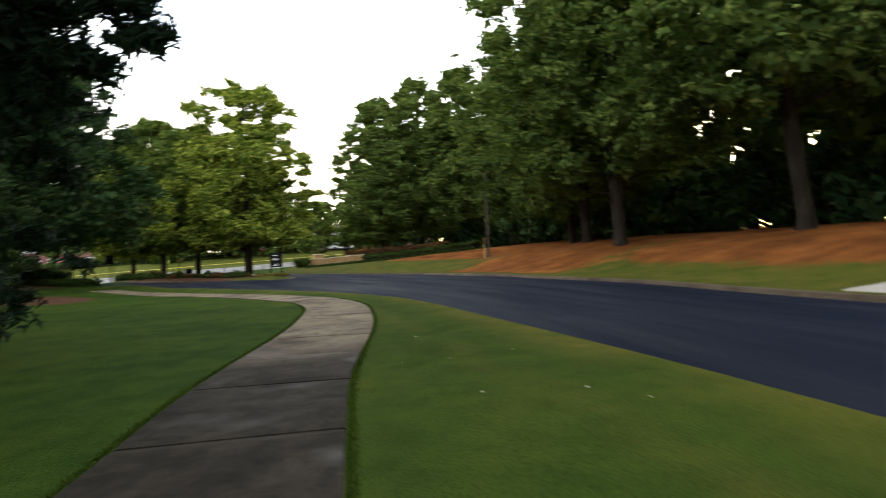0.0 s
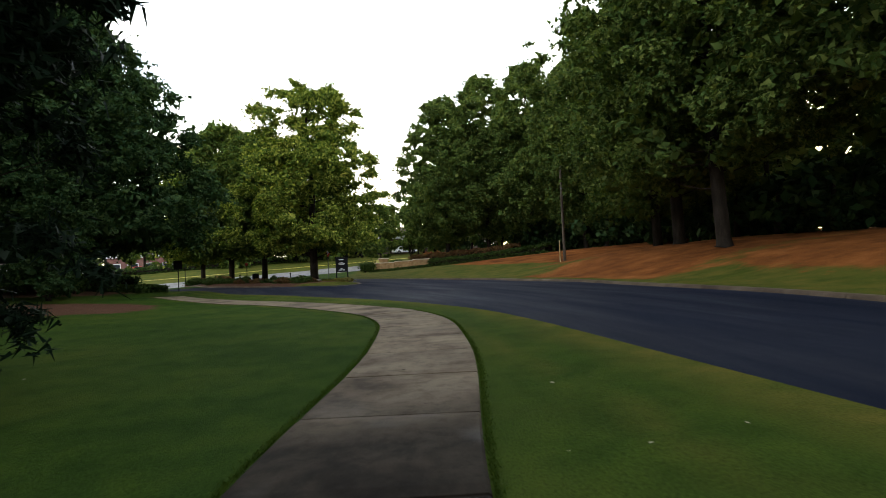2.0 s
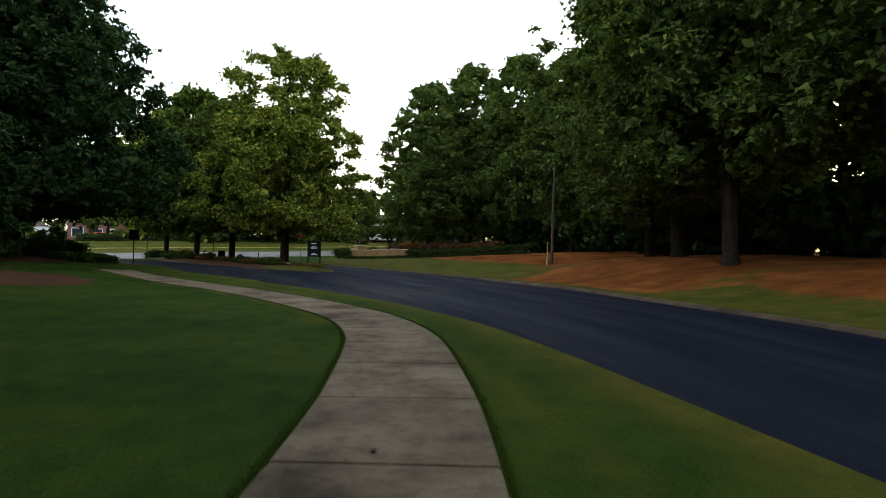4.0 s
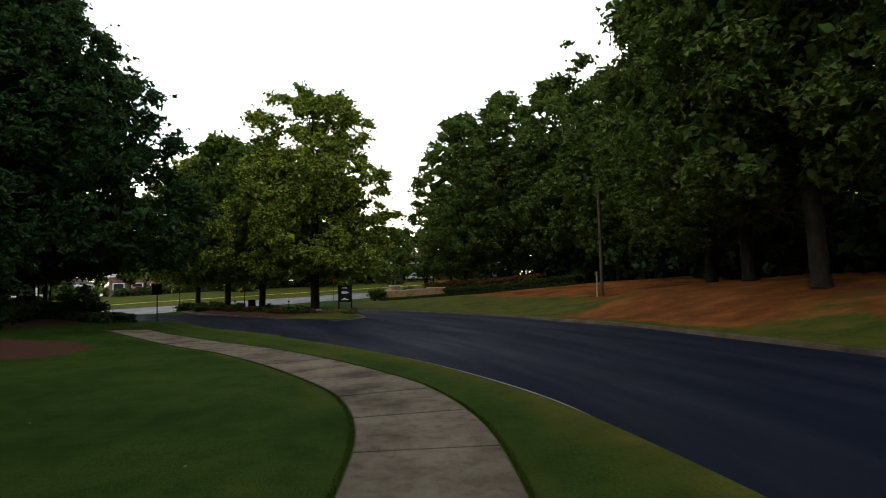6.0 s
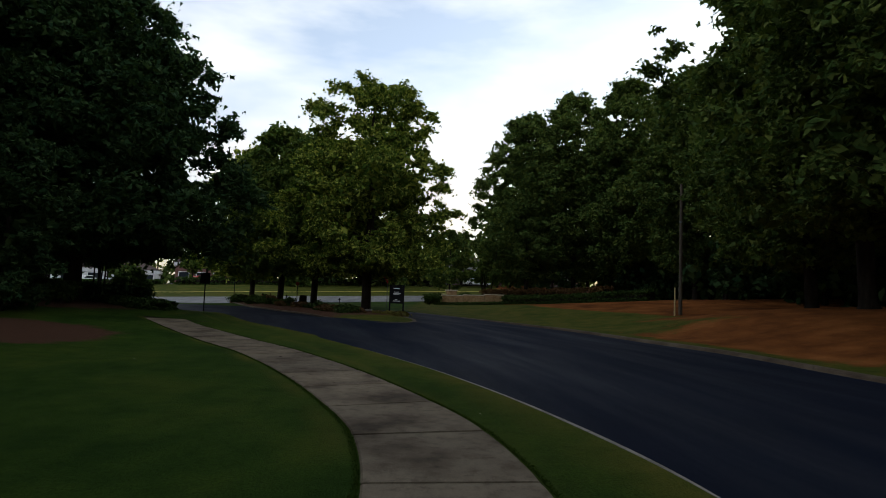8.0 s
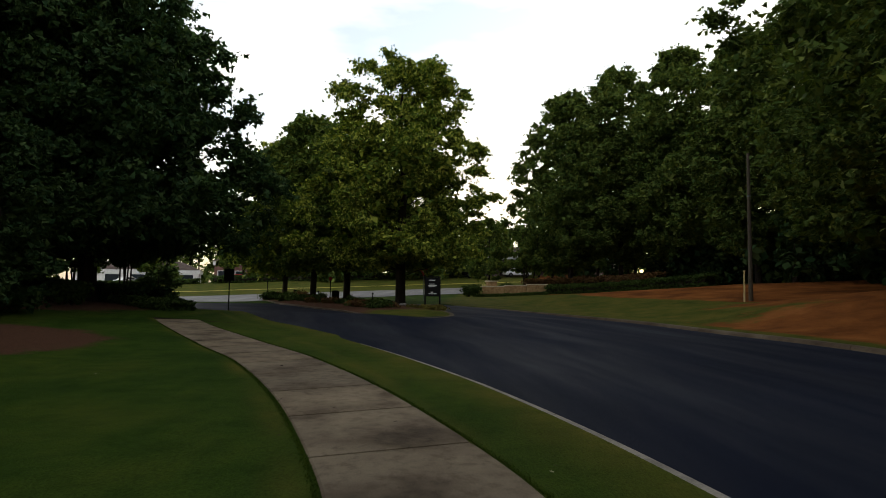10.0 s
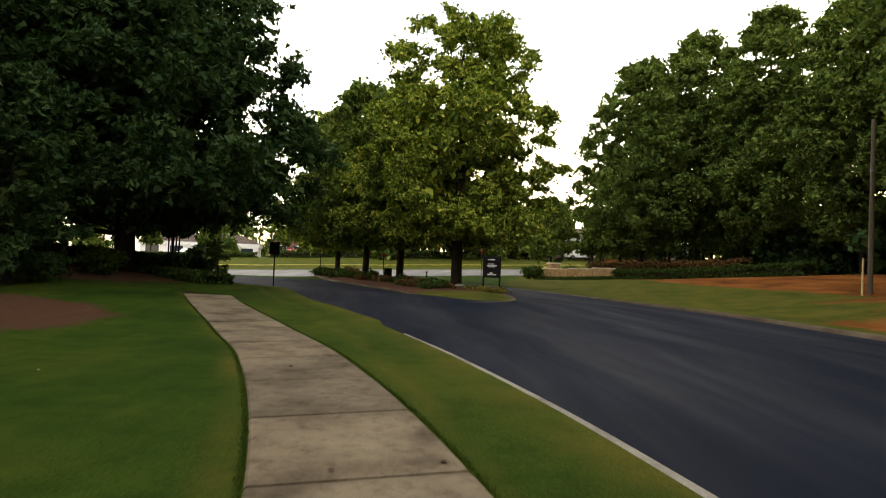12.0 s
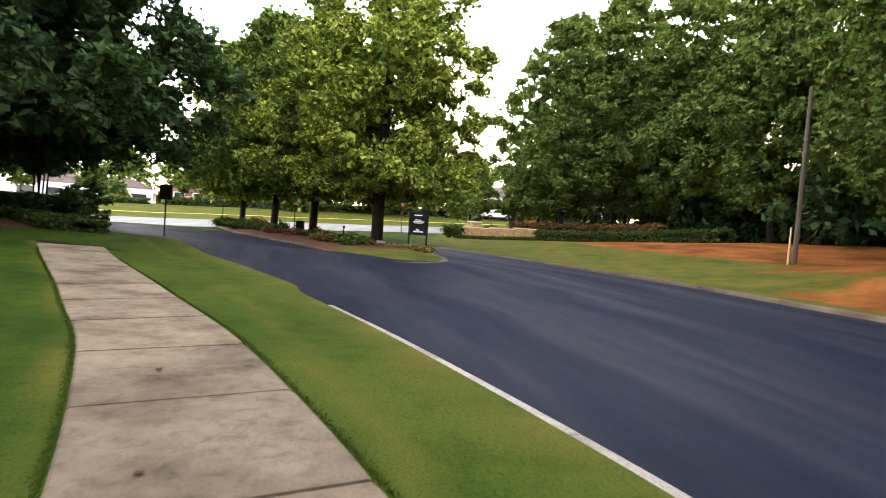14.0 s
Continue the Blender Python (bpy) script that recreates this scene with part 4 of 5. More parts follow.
BLACK = two_scale("black_paint", (0.004, 0.004, 0.005), (0.007, 0.007, 0.008), (0.012, 0.012, 0.012), 3.0, 60.0, 0.75, 0.12, 0.1, 0.002)
WHITE = two_scale("white_paint", (0.6, 0.6, 0.58), (0.72, 0.72, 0.7), (0.8, 0.8, 0.78), 3.0, 60.0, 0.6, 0.3, 0.1, 0.002)
RED = two_scale("red_paint", (0.4, 0.03, 0.02), (0.52, 0.045, 0.03), (0.6, 0.07, 0.05), 3.0, 60.0, 0.5, 0.4, 0.1, 0.002)
STEEL = two_scale("dull_steel", (0.05, 0.05, 0.05), (0.09, 0.09, 0.09), (0.14, 0.14, 0.14), 3.0, 60.0, 0.5, 0.5, 0.2, 0.002)
STONE_TAN = two_scale("tan_stone", (0.26, 0.16, 0.075), (0.4, 0.25, 0.12), (0.5, 0.33, 0.18), 4.0, 30.0, 0.85, 0.2, 0.5, 0.008)
CAPSTONE = two_scale("cap_stone", (0.55, 0.44, 0.32), (0.64, 0.54, 0.41), (0.72, 0.62, 0.5), 2.0, 30.0, 0.8, 0.25, 0.3, 0.005)
POLE_WOOD = two_scale("weathered_pole", (0.06, 0.048, 0.036), (0.1, 0.08, 0.06), (0.15, 0.12, 0.09), 1.5, 30.0, 0.9, 0.15, 0.5, 0.01, (1, 1, 0.1))
MARKER = two_scale("faded_yellow_plastic", (0.5, 0.36, 0.14), (0.6, 0.45, 0.2), (0.68, 0.54, 0.3), 2.0, 30.0, 0.55, 0.35, 0.1, 0.003)
BRICK_RED = two_scale("red_brick", (0.1, 0.05, 0.04), (0.15, 0.075, 0.06), (0.2, 0.11, 0.09), 1.5, 20.0, 0.9, 0.2, 0.5, 0.01)
ROOF = two_scale("brown_roof", (0.05, 0.035, 0.03), (0.085, 0.06, 0.05), (0.12, 0.09, 0.075), 1.0, 20.0, 0.9, 0.2, 0.5, 0.02)
STUCCO = two_scale("pale_stucco", (0.55, 0.53, 0.5), (0.65, 0.63, 0.6), (0.72, 0.7, 0.67), 0.8, 30.0, 0.9, 0.2, 0.2, 0.004)
GLASS, _n, _l, _b = material("dark_glass", 0.08, 0.5)
_b.inputs["Base Color"].default_value = (0.02, 0.025, 0.03, 1)


def on_land(name, label, category, x, y, turn=0.0, group="", sink=0.02):
    e = thing(name, label, category, (x, y, float(land(x, y)) - sink), group)
    e.rotation_euler = (0, 0, radians(turn))
    return e


# ---- traffic island ----
ISLAND = [(-2.1, 41.0), (-2.3, 39.4), (-3.2, 38.3), (-4.6, 38.8), (-7.0, 42.3), (-9.4, 46.2), (-12.4, 50.0), (-16.0, 54.6), (-19.4, 60.2), (-21.8, 65.4), (-21.1, 66.8), (-18.05, 65.8),
          (-12.85, 60.7), (-7.85, 54.2), (-4.2, 48.0), (-2.5, 43.5)]


def smooth_ring(pts, n=140):
    p = np.array(pts + pts[:1], float)
    t = np.linspace(0, len(pts), n, endpoint=False)
    out = np.stack([np.interp(t, range(len(p)), p[:, k]) for k in (0, 1)], 1)
    for _ in range(3):
        out = (np.roll(out, 1, 0) + out + np.roll(out, -1, 0) + np.roll(out, 2, 0) + np.roll(out, -2, 0)) / 5
    return out


def island():
    ring = smooth_ring(ISLAND)
    c = ring.mean(0)
    rows = []
    for f in (1.0, 0.985, 0.94, 0.8, 0.6, 0.4, 0.2, 0.02):
        rows.append([(c[0] + (x - c[0]) * f, c[1] + (y - c[1]) * f, float(land(x, y)) * f + float(land(*c)) * (1 - f) + 0.06 + 0.16 * min(1, (1 - f) * 4)) for x, y in np.vstack([ring, ring[:1]])])
    v, q = sheet(rows)
    ob = link_mesh("island_bed", v, q, GRASS, None, True)
    mask_layer(ob, "straw", np.zeros(len(v)))
    mask_layer(ob, "mulch", np.clip(np.hypot(v[:, 0] + 3.2, v[:, 1] - 40.6) / 2.6 - 0.8, 0, 1) * 0.95)
    mask_layer(ob, "dry", np.ones(len(v)) * 0.9)
    tagged(ob, "raised island bed of dark mulch with a grassy tip", "planting bed", kind="structure")
    top = tagged(new("island_kerb"), "dull stained concrete kerb round the traffic island", "kerb", kind="structure")
    nxt = np.roll(ring, -1, 0)
    tang = (nxt - np.roll(ring, 1, 0))
    tang /= np.linalg.norm(tang, axis=1, keepdims=True)
    per = 7
    for k in range(0, len(ring), per):
        rows = []
        for j in range(k, k + per + 1):
            x, y = ring[j % len(ring)]
            tx, ty = tang[j % len(ring)]
            z = float(land(x, y))
            rows.append([(x + ty * u, y - tx * u, z + h) for u, h in ((-0.12, -0.3), (-0.12, 0.06), (-0.1, 0.075), (0.08, 0.075), (0.12, 0.05), (0.16, -0.3))])
        v, q = sheet(rows)
        link_mesh("kerb_stone", v, q.tolist() + [[0, 1, 2, 3, 4, 5], list(range(len(v) - 1, len(v) - 7, -1))], KERB_RED, top)


island()


def board_sign():
    s = on_land("entrance_sign", "black board sign on two posts with pale lettering", "sign", -3.7, 46.1, 4)
    s.location.z += 0.12
    h = 1.92
    for x in (-0.41, 0.41):
        solid("post", box((0.085, 0.085, h), (x, 0, h / 2 - 0.1), 0.008), BLACK, s)
    panel = solid("panel", box((0.76, 0.05, 1.06), (0, -0.01, h - 0.68), 0.008), BLACK, s)
    solid("top_rail", box((0.95, 0.07, 0.05), (0, 0, h - 0.11), 0.008), BLACK, s)
    for z, w, t in ((h - 0.3, 0.36, 0.05), (h - 0.52, 0.3, 0.035), (h - 0.6, 0.5, 0.045), (h - 0.66, 0.36, 0.03), (h - 0.98, 0.14, 0.06), (h - 1.06, 0.44, 0.05)):
        solid("text_bar", box((w, 0.006, t), (0 if w > 0.4 else -0.03, -0.039, z)), WHITE, panel, "pale unreadable lettering bar")


board_sign()


def yield_sign(x, y, z_top, label):
    s = on_land("yield_sign", label, "road sign", x, y, 3)
    h = z_top - s.location.z
    solid("post", rod(0.03, 0.03, 0, h, sides=8), STEEL, s)
    w = 0.46
    face = solid("plate", plate([(-w, h), (w, h), (0, h - 0.8)], 0.012), RED, s, "red triangular plate")
    face.location.y = -0.045
    inner = solid("inner_triangle", plate([(-w * 0.5, h - 0.14), (w * 0.5, h - 0.14), (0, h - 0.52)], 0.004), WHITE, face, "white middle")
    inner.location.y = -0.009
    return s


yield_sign(-6.4, 62.0, 3.2, "red and white triangular road sign on a steel post")


def plain_sign(name, label, x, y, h, w, ph, mat, thick=0.03, cat="sign post"):
    s = on_land(name, label, cat, x, y, 8)
    solid("post", rod(0.035, 0.035, 0, h, sides=8), BLACK, s)
    if w:
        p = solid("plate", box((w, thick, ph), (0, -0.05, h - ph / 2), 0.01), mat, s)
    return s


plain_sign("street_sign", "dark sign seen from behind on a thin black post", -15.1, 45.0, 2.35, 0.56, 0.65, BLACK)
plain_sign("small_red_sign", "small red sign on a thin post across the island", -14.7, 62.9, 2.0, 0.3, 0.3, RED)
plain_sign("thin_post", "thin bare black post beside the street", -22.6, 68.2, 2.3, 0, 0, BLACK, cat="post")


def bin_box():
    s = on_land("litter_bin", "black square litter bin on the island", "bin", -12.5, 57.0, 20)
    s.location.z += 0.1
    solid("body", box((0.55, 0.55, 0.78), (0, 0, 0.39), 0.03), BLACK, s)
    solid("lid", box((0.6, 0.6, 0.07), (0, 0, 0.815), 0.025), BLACK, s)
    solid("handle", box((0.22, 0.05, 0.05), (0, 0, 0.87), 0.012), STEEL, s)


bin_box()
for x, y in ((-14.1, 57.8), (-8.6, 52.6), (-17.6, 62.2)):
    s = on_land("path_light", "short black path light in the island bed", "path light", x, y, 0, "path lights")
    s.location.z += 0.12
    solid("stem", rod(0.035, 0.03, 0, 0.72, sides=8), BLACK, s)
    solid("cap", rod(0.085, 0.05, 0.7, 0.82, sides=12, cap=0.01), BLACK, s)


def boulder(label, x, y, r, seed):
    rng = np.random.default_rng(seed)
    bm = bmesh.new()
    bmesh.ops.create_icosphere(bm, subdivisions=3, radius=1)
    for v in bm.verts:
        n = noise.noise(v.co * 1.7 + Vector((seed, 0, 0))) * 0.35
        v.co = Vector((v.co.x * r * 1.3, v.co.y * r, v.co.z * r * 0.6)) * (1 + n)
    e = on_land("boulder", label, "rock", x, y, float(rng.random() * 90), "island rocks")
    e.location.z += 0.15
    solid("stone", bm, CONCRETE, e)


boulder("pale rounded boulder in the mulch", -9.6, 54.2, 0.42, 2)
boulder("pale rounded boulder in the mulch", -5.9, 49.4, 0.3, 5)
boulder("small pale stone at the trunk", -5.2, 48.7, 0.22, 7)
rs = random.Random(8)
for k in range(38):
    f = k / 37
    x, y = -5.5 - f * 14.8 + rs.uniform(-0.8, 0.8), 44.4 + f * 18.6 + rs.uniform(-1.2, 1.2)
    big = f > 0.55
    s = shrub("low dark green shrub in the island bed", x, y, rs.uniform(0.5, 0.85) if big else rs.uniform(0.4, 0.75), rs.uniform(0.7, 1.0) if big else rs.uniform(0.45, 0.8), LEAF_HEDGE if k % 4 else LEAF_RUST,
              900, 0.09, 200 + k, "island shrubs")
    s.location.z += 0.1
for k, (x, y) in enumerate(((-4.1, 45.7), (-3.2, 45.5), (-4.8, 46.3), (-3.6, 44.9))):
    s = shrub("dry yellowish grass tuft at the sign", x, y, 0.35, 0.55, LEAF_DRY, 700, 0.08, 240 + k, "tufts at the sign", "grass_tuft")
    s.location.z += 0.05


# ---- entrance wall and hedges ----
def wall_piece(name, label, pts, height, depth=0.35):
    """A low wall of coursed tan stones under a pale cap, along a line."""
    top = thing(name, label, "wall", (pts[0][0], pts[0][1], float(land(*pts[0])) - 0.1))
    base = Vector(top.location)
    rng = random.Random(17)
    meshes = []
    for a, b in zip(pts[:-1], pts[1:]):
        a, b = Vector((*a, 0)), Vector((*b, 0))
        ln, turn = (b - a).length, math.degrees(math.atan2((b - a).y, (b - a).x))
        mid = (a + b) / 2
        z = min(float(land(a.x, a.y)), float(land(b.x, b.y))) - 0.1
        core = solid("core", box((ln, depth * 0.85, height), (0, 0, height / 2)), STONE_TAN, top)
        core.location, core.rotation_euler = Vector((mid.x, mid.y, z)) - base, (0, 0, radians(turn))
        cap = solid("cap", box((ln + 0.06, depth + 0.12, 0.09), (0, 0, height + 0.045), 0.015), CAPSTONE, top, "pale cap stones")
        cap.location, cap.rotation_euler = core.location, core.rotation_euler
        n, rows = max(1, int(ln / 0.55)), max(1, int(height / 0.2))
        if not meshes:
            for _ in range(4):
                m = box((0.54, 0.06, 0.19), (0, 0, 0), 0.012)
                me = bpy.data.meshes.new("stone")
                m.to_mesh(me)
                m.free()
                me.materials.append(STONE_TAN)
                meshes.append(me)
        w = ln / n
        for r in range(rows):
            for i in range(n):
                st = new("stone", meshes[rng.randrange(4)])
                st.parent = top
                off = Vector(((i + 0.5) * w - ln / 2, -depth * 0.425 - 0.012 - rng.uniform(0, 0.012), 0.1 + r * height / rows + 0.01))
                off.rotate(Euler((0, 0, radians(turn))))
                st.location = Vector((mid.x, mid.y, z)) - base + off
                st.rotation_euler = (0, 0, radians(turn))
                st.scale = (w / 0.56, 1, height / rows / 0.2)
    return top


wall_piece("entrance_wall", "low curved tan stone entrance wall with a pale cap", [(-1.8, 72.4), (0.4, 70.9), (2.5, 70.4), (4.45, 70.7)], 1.1)
pier = on_land("wall_pier", "square tan stone pier with a pale cap", "pier", -0.95, 73.1, 20)
solid("shaft", box((0.9, 0.9, 1.5), (0, 0, 0.75), 0.02), STONE_TAN, pier)
solid("cap", box((1.1, 1.1, 0.12), (0, 0, 1.56), 0.02), CAPSTONE, pier, "pale cap")
H1 = [(4.7, 70.9), (7.5, 69.2), (10.5, 66.8), (13.2, 63.8), (15.9, 59.7)]
box_hedge("clipped_hedge", "long clipped dark green hedge on the bank", H1, 1.3, 0.85, LEAF_HEDGE, 20000, 0.1, 5)
H2 = [(2.5, 74.0), (6.7, 73.0), (10.4, 71.2), (14.2, 67.8)]
box_hedge("rust_hedge", "rust-brown flowering hedge above the clipped hedge", H2, 1.8, 1.5, LEAF_RUST, 15000, 0.12, 6)
box_hedge("low_edging", "low dark green edging plants along the wall", [(-2.3, 71.5), (0.1, 70.1), (2.4, 69.6), (4.1, 69.8)], 0.6, 0.22, LEAF_HEDGE, 6000, 0.08, 7)
for k, (x, y, m) in enumerate(((-2.7, 72.1, LEAF_HEDGE), (-1.9, 73.1, LEAF_FLOWER), (-1.3, 73.9, LEAF_FLOWER), (0.6, 72.9, LEAF_HEDGE), (-3.1, 71.3, LEAF_HEDGE))):
    shrub("pale flowering shrub at the entrance wall" if m is LEAF_FLOWER else "dark shrub at the entrance wall", x, y, 1.3, 1.0, m, 1600, 0.1, 260 + k, "wall shrubs")
tree("crape_myrtle", "small many-stemmed tree behind the entrance wall", 2.7, 75.4, 7.2, 2.4, 2.2, LEAF_MID, 9000, 0.2, 0.07, 81, "round", 50, 0.9, (0, 0), 6, stems=5)
tree("small_tree", "small light green tree beside the street", -1.5, 86.0, 9.0, 3.0, 1.0, LEAF_MID, 9000, 0.3, 0.12, 82, "round", 50, 0.95)


# ---- utility pole and marker ----
pole = on_land("utility_pole", "thin weathered wooden utility pole on the bank", "pole", 13.4, 46.3)
solid("shaft", rod(0.115, 0.08, -0.3, 8.0, sides=14, cap=0.02), POLE_WOOD, pole)
pole.rotation_euler = (0, radians(0.4), 0)
solid("band", rod(0.1, 0.1, 5.6, 5.7, sides=14), STEEL, pole, "dull steel band")
mk = on_land("cable_marker", "faded yellow plastic guard post beside the pole", "marker post", 12.95, 46.0)
solid("tube", rod(0.045, 0.04, -0.1, 1.7, sides=10, cap=0.01), MARKER, mk)
mk.rotation_euler = (radians(1), radians(0.5), 0)


def wire(name, a, b, sag, r=0.025):
    t = np.linspace(0, 1, 24)[:, None]
    p = np.array(a) * (1 - t) + np.array(b) * t
    p[:, 2] -= sag * 4 * (t * (1 - t))[:, 0]
    v, q = tube(p, np.full(24, r), 5)
    return tagged(quads_mesh(name, v, q, BLACK), "thin overhead cable sagging across the street", "cable")


wire("cable", (-80, 70, 12.5), (60, 138, 14.5), 2.0)
wire("cable", (-80, 70, 11.7), (60, 138, 13.7), 2.2)


# ---- left planting ----
box_hedge("clipped_hedge", "dark clipped hedge at the end of the lawn", [(-16.5, 40.2), (-19.0, 41.2), (-23.0, 41.0), (-27.5, 39.5)], 1.5, 0.95, LEAF_DARK, 15000, 0.12, 8)
box_hedge("low_edging", "low rounded green hedge beside the pavement end", [(-13.9, 37.6), (-15.3, 38.6), (-16.6, 39.3)], 1.2, 0.35, LEAF_HEDGE, 9000, 0.09, 9)
for k, (x, y, h, r) in enumerate(((-17.6, 36.2, 1.1, 1.2), (-19.8, 34.5, 1.0, 1.3), (-21.5, 36.0, 1.4, 1.5), (-19.0, 31.0, 0.9, 1.2), (-17.5, 28.5, 0.8, 1.0), (-23.0, 32.0, 1.6, 1.7), 
                                   (-24.5, 37.5, 1.6, 1.6), (-27.5, 36.5, 1.8, 1.8))):
    shrub("dark evergreen shrub in the mulch bed", x, y, h, r, LEAF_DARK if k % 3 else LEAF_HEDGE, 2600, 0.1, 300 + k, "bed shrubs")
for k, (x, y) in enumerate(((-24.6, 49.5), (-27.0, 48.0))):
    tree("crape_myrtle", "many-stemmed small tree with bare pale stems by the street", x, y, 6.5, 2.2, 2.6, LEAF_DARK, 7000, 0.2, 0.06, 85 + k, "round", 45, 0.9, (0, 0), 6, stems=6)
tree("round_bush", "round clipped green bush by the street", -23.4, 51.5, 2.6, 1.3, 0.1, LEAF_HEDGE, 6000, 0.12, 0.06, 88, "shrub", 40, 0.95)


# ---- across the street ----
def street_hedge(s0, s1, q, w, h, seed):
    pts = [street_at(s, q + 0.6 * math.sin(s * 0.2)) for s in np.linspace(s0, s1, 12)]
    box_hedge("street_hedge", "long low dark hedge behind the far verge", pts, w, h, LEAF_HEDGE, 9000, 0.2, seed)


street_hedge(-40, -2, 28.0, 1.8, 0.6, 21)
street_hedge(0, 40, 27.5, 1.8, 0.9, 22)
for k, (s, q, h, r) in enumerate(((-16, 31, 6.0, 2.0), (-9, 32, 5.0, 1.8), (-24, 33, 5.5, 1.9), (2, 30, 4.5, 1.6), (8, 31, 6, 2.0))):
    x, y = street_at(s, q)
    tree("lot_tree", "small green tree at the edge of the lot", x, y, h, r, 1.8, LEAF_MID, 4500, 0.26, 0.09, 400 + k, "round", 36, 1.0, (0, 0), 5, "lot trees")


def building(label, s, q, w, d, h, wallmat, roofmat, turn=26, windows=5):
    x, y = street_at(s, q)
    b = on_land("shop_building", label, "building", x, y, turn)
    body = solid("wall", box((w, d, h), (0, 0, h / 2 - 0.2), 0.03), wallmat, b)
    solid("fascia", box((w + 0.6, d + 0.6, 0.7), (0, 0, h - 0.1), 0.05), WHITE, b, "pale fascia band")
    roof = bmesh.new()
    vs = [roof.verts.new(p) for p in ((-w / 2 - 0.5, -d / 2 - 0.5, 0), (w / 2 + 0.5, -d / 2 - 0.5, 0), (w / 2 + 0.5, d / 2 + 0.5, 0), (-w / 2 - 0.5, d / 2 + 0.5, 0), (-w / 3, 0, 1.8), (w / 3, 0, 1.8))]
    for f in ((0, 1, 5, 4), (1, 2, 5), (2, 3, 4, 5), (3, 0, 4), (3, 2, 1, 0)):
        roof.faces.new([vs[i] for i in f])
    bmesh.ops.translate(roof, vec=(0, 0, h + 0.26), verts=roof.verts)
    solid("roof", roof, roofmat, b)
    for i in range(windows):
        cx = -w / 2 + (i + 0.5) * w / windows
        fr = solid("window", box((w / windows * 0.62, 0.12, 1.7), (cx, -d / 2 - 0.03, 1.55), 0.01), WHITE, b)
        solid("pane", box((w / windows * 0.54, 0.04, 1.5), (cx, -d / 2 - 0.1, 1.55)), GLASS, fr)


building("low red-brick shop with a pale fascia across the lot", 7.0, 68.0, 16, 9, 4.0, BRICK_RED, ROOF)
building("low pale stucco shop across the lot", -15.0, 72.0, 22, 10, 3.0, STUCCO, ROOF)
building("low brown-roofed shop seen between the trunks", 58.0, 34.0, 24, 10, 3.0, ROOF, ROOF)


def parked_car(label, x, y, turn, paint):
    c = on_land("parked_car", label, "car", x, y, turn, "parked cars", 0.0)
    prof = [(-2.2, 0.35), (-2.25, 0.75), (-1.9, 0.9), (-1.25, 0.98), (-0.6, 1.45), (0.7, 1.48), (1.45, 1.0), (2.1, 0.92), (2.25, 0.6), (2.2, 0.35)]
    bm = plate(prof, 1.7)
    bmesh.ops.bevel(bm, geom=[e for e in bm.edges], offset=0.07, segments=2, affect="EDGES")
    body = solid("body", bm, paint, c)
    for side in (-0.86, 0.86):
        g = plate([(-1.05, 0.98), (-0.55, 1.38), (0.62, 1.4), (1.2, 1.0)], 0.02)
        w = solid("side_window", g, GLASS, body)
        w.location.y = side
    for x0 in (-1.4, 1.4):
        for side in (-0.78, 0.78):
            tyre = bmesh.new()
            bmesh.ops.create_cone(tyre, cap_ends=True, segments=20, radius1=0.33, radius2=0.33, depth=0.22)
            bmesh.ops.rotate(tyre, cent=(0, 0, 0), matrix=Matrix.Rotation(radians(90), 3, "X"), verts=tyre.verts)
            bmesh.ops.translate(tyre, vec=(x0, side, 0.33), verts=tyre.verts)
            wh = solid("wheel", tyre, BLACK, c)
            hub = bmesh.new()
            bmesh.ops.create_cone(hub, cap_ends=True, segments=14, radius1=0.2, radius2=0.18, depth=0.24)
            bmesh.ops.rotate(hub, cent=(0, 0, 0), matrix=Matrix.Rotation(radians(90), 3, "X"), verts=hub.verts)
            bmesh.ops.translate(hub, vec=(x0, side, 0.33), verts=hub.verts)
            solid("rim", hub, STEEL, wh)


for label, (s, q), turn, paint in (("white parked car beyond the hedges", (46, 25), 20, WHITE), ("dark parked car beyond the hedges", (39, 26), 24, BLACK), ("red parked car by the shop", (3, 43), 60, RED), ("white parked car in the lot", (-14, 48), 80, WHITE)):
    x, y = street_at(s, q)
    parked_car(label, x, y, turn, paint)


# ---- fallen leaves ----
def fallen_leaf(x, y, size, turn, mat, pale):
    lf = new("fallen_leaf", LEAF_MESH[pale])
    lf.location = (x, y, float(land(x, y)) + 0.03)
    lf.rotation_euler = (radians(8), radians(-6), turn)
    lf.scale = (size, size, size)
    tagged(lf, "small pale dry leaf on the grass" if pale else "small dark dry leaf on the concrete slab", "fallen leaf", "fallen leaves")


def leaf_shape(mat):
    pts = [(0, -0.5), (0.18, -0.25), (0.34, -0.3), (0.28, 0.0), (0.45, 0.2), (0.15, 0.25), (0, 0.5), (-0.15, 0.25), (-0.45, 0.2), (-0.28, 0.0), (-0.34, -0.3), (-0.18, -0.25)]
    bm = bmesh.new()
    ring = [bm.verts.new((px, py, 0.16 * abs(px) + 0.1 * py * py)) for px, py in pts]
    mid = bm.verts.new((0, 0, 0))
    for i in range(len(ring)):
        bm.faces.new((mid, ring[i], ring[(i + 1) % len(ring)]))
    me = bpy.data.meshes.new("leaf")
    bm.to_mesh(me)
    bm.free()
    me.materials.append(mat)
    return me


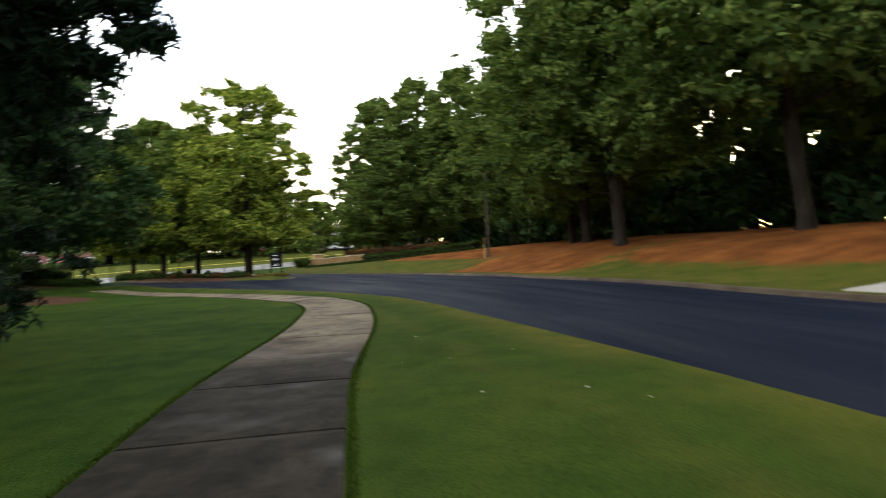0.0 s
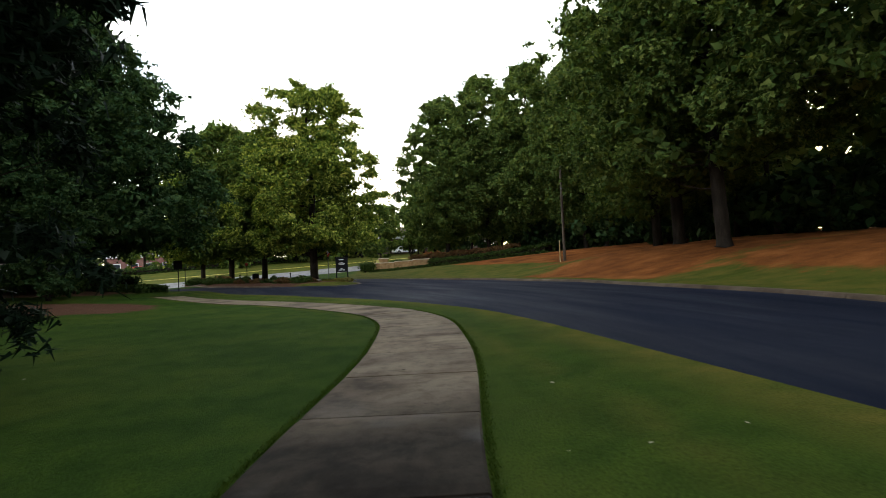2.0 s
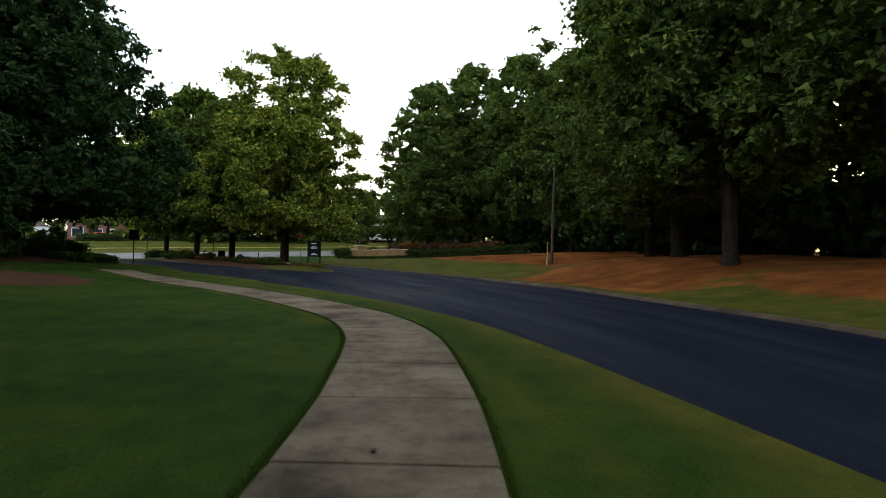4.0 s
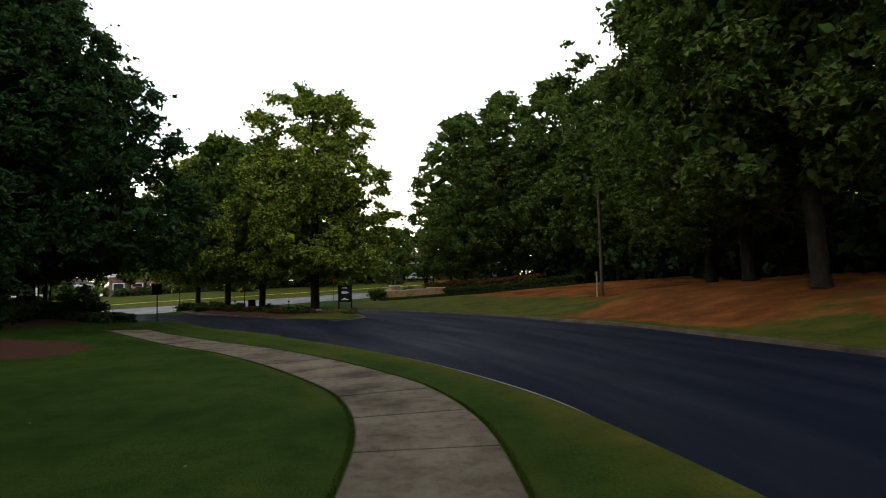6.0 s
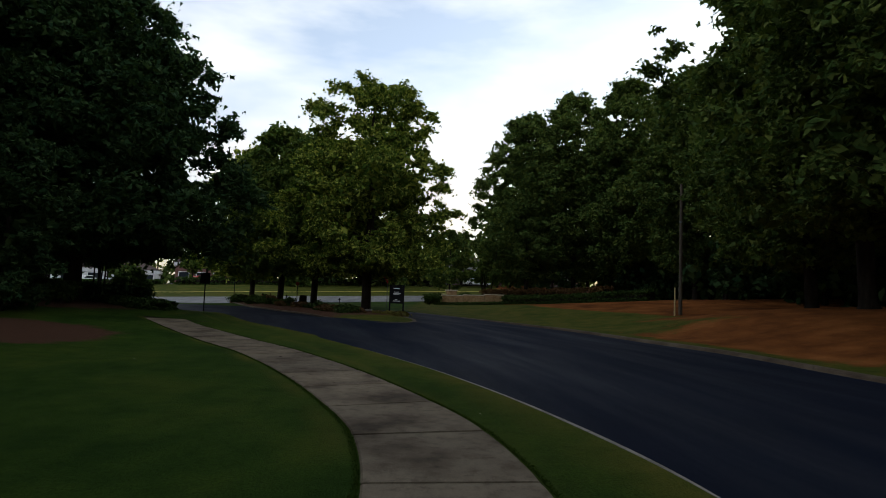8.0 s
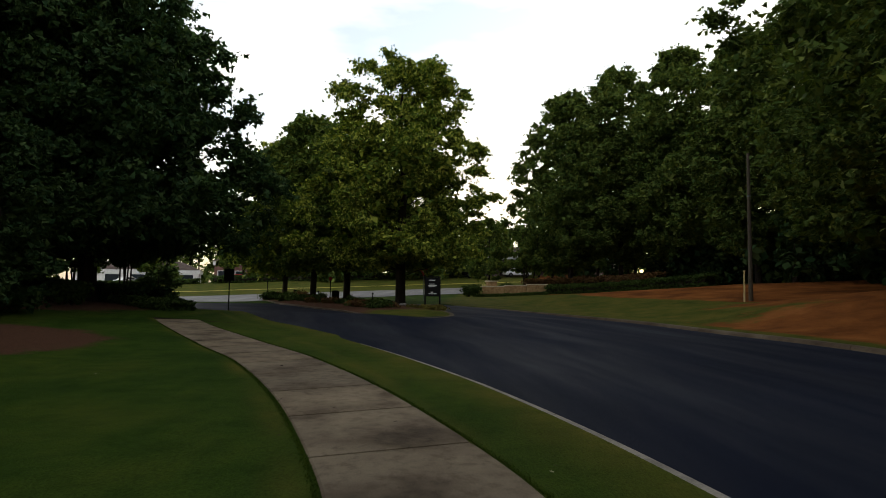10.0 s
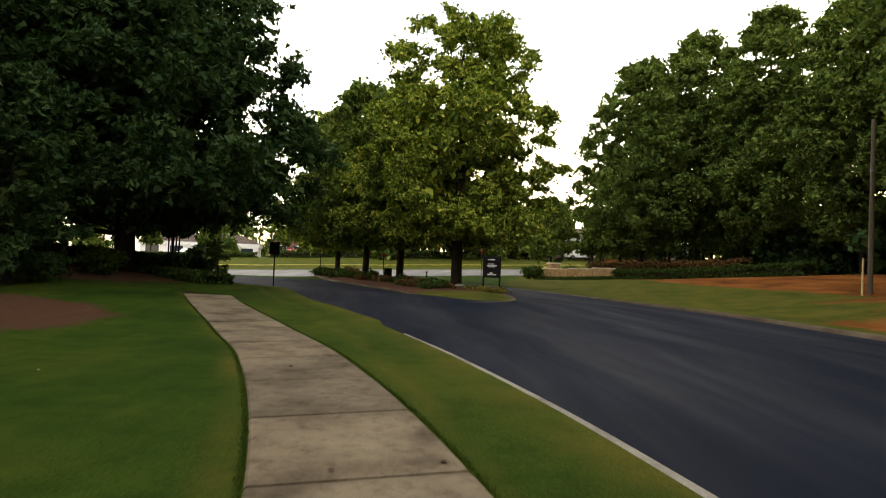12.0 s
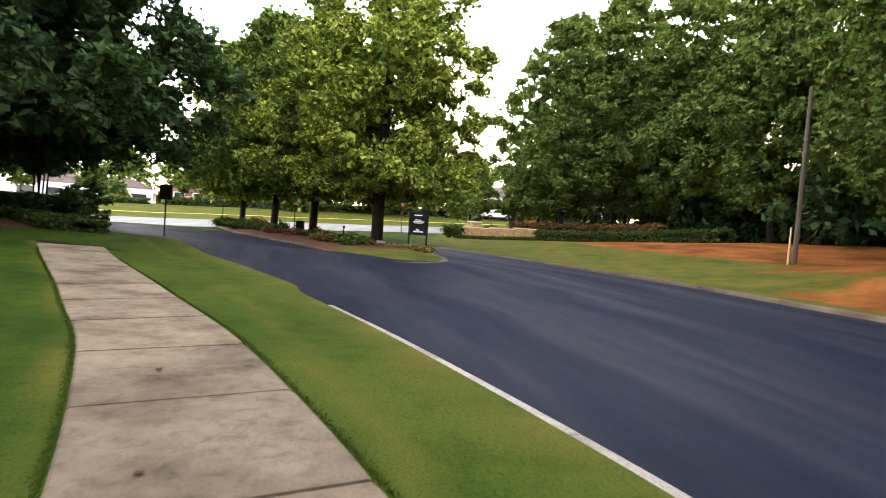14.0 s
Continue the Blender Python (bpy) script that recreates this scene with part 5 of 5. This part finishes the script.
LEAF_BROWN = two_scale("dry_leaf", (0.03, 0.018, 0.01), (0.05, 0.03, 0.016), (0.08, 0.05, 0.03), 8.0, 60.0, 0.8, 0.2, 0.3, 0.002)
LEAF_PALE = two_scale("pale_dry_leaf", (0.2, 0.18, 0.12), (0.3, 0.27, 0.2), (0.38, 0.35, 0.28), 8.0, 60.0, 0.8, 0.2, 0.3, 0.002)
LEAF_MESH = {False: leaf_shape(LEAF_BROWN), True: leaf_shape(LEAF_PALE)}
rl = random.Random(12)
for x, y in ((-2.86, 22.25), (-3.78, 24.1), (-1.75, 20.6), (-0.9, 20.0), (-1.05, 21.0), (0.1, 9.1), (0.25, 7.4), (-5.4, 26.0), (-2.6, 21.1)):
    fallen_leaf(x, y, rl.uniform(0.06, 0.1), rl.uniform(0, 6), None, False)
for k in range(26):
    y = rl.uniform(3.5, 25)
    side = rl.random() < 0.55
    x = rl.uniform(float(walk_mid(y)) + 0.95, float(road_near(y)) - 0.15) if side else float(walk_mid(y)) - rl.uniform(0.95, 6)
    fallen_leaf(x, y, rl.uniform(0.03, 0.055), rl.uniform(0, 6), None, rl.random() < 0.6)
for x, y in ((2.35, 4.11), (1.49, 7.86)):
    fallen_leaf(x, y, 0.06, 1.0, None, True)


# ---- grass tufts along the edges ----
def edge_grass():
    """Blades leaning over the pavement and kerb edges, and through the nearest lawn."""
    rng = np.random.default_rng(77)
    spots = []
    for fx, off, lo, hi, n in ((walk_mid, HALF + 0.015, 0.0, 33, 20000), (walk_mid, -HALF - 0.015, 0.0, 33, 20000), (road_near, 0.0, 1.0, 34, 9000)):
        y = lo + (hi - lo) * rng.random(n) ** 1.3
        slope = (fx(y + 0.1) - fx(y - 0.1)) / 0.2
        c = np.sqrt(1 + slope ** 2)
        spread = np.abs(rng.normal(size=n)) * 0.03 * (1 if off >= 0 and fx is walk_mid else -1)
        spots.append(np.stack([fx(y) + off * c + spread, y], 1))
    p = np.concatenate(spots)
    z = land(p[:, 0], p[:, 1])
    n = len(p)
    h = 0.01 + 0.018 * rng.random(n)
    a = rng.random(n) * 6.28
    wdt = 0.003 + 0.003 * rng.random(n)
    lean = rng.normal(size=(n, 2)) * 0.018
    base = np.column_stack([p, z])
    dx = np.column_stack([np.cos(a) * wdt, np.sin(a) * wdt, np.zeros(n)])
    tip = base + np.column_stack([lean, h])
    v = np.stack([base - dx, base + dx, tip], 1).reshape(-1, 3)
    ob = quads_mesh("grass_blades", v, np.arange(n * 3).reshape(-1, 3), BLADE)
    tagged(ob, "short mown grass blades along the pavement and kerb", "grass", kind="stuff")


BLADE = leaf_material("grass_blade", (0.022, 0.05, 0.008), (0.035, 0.068, 0.01), (0.06, 0.085, 0.018), 0.3)
edge_grass()
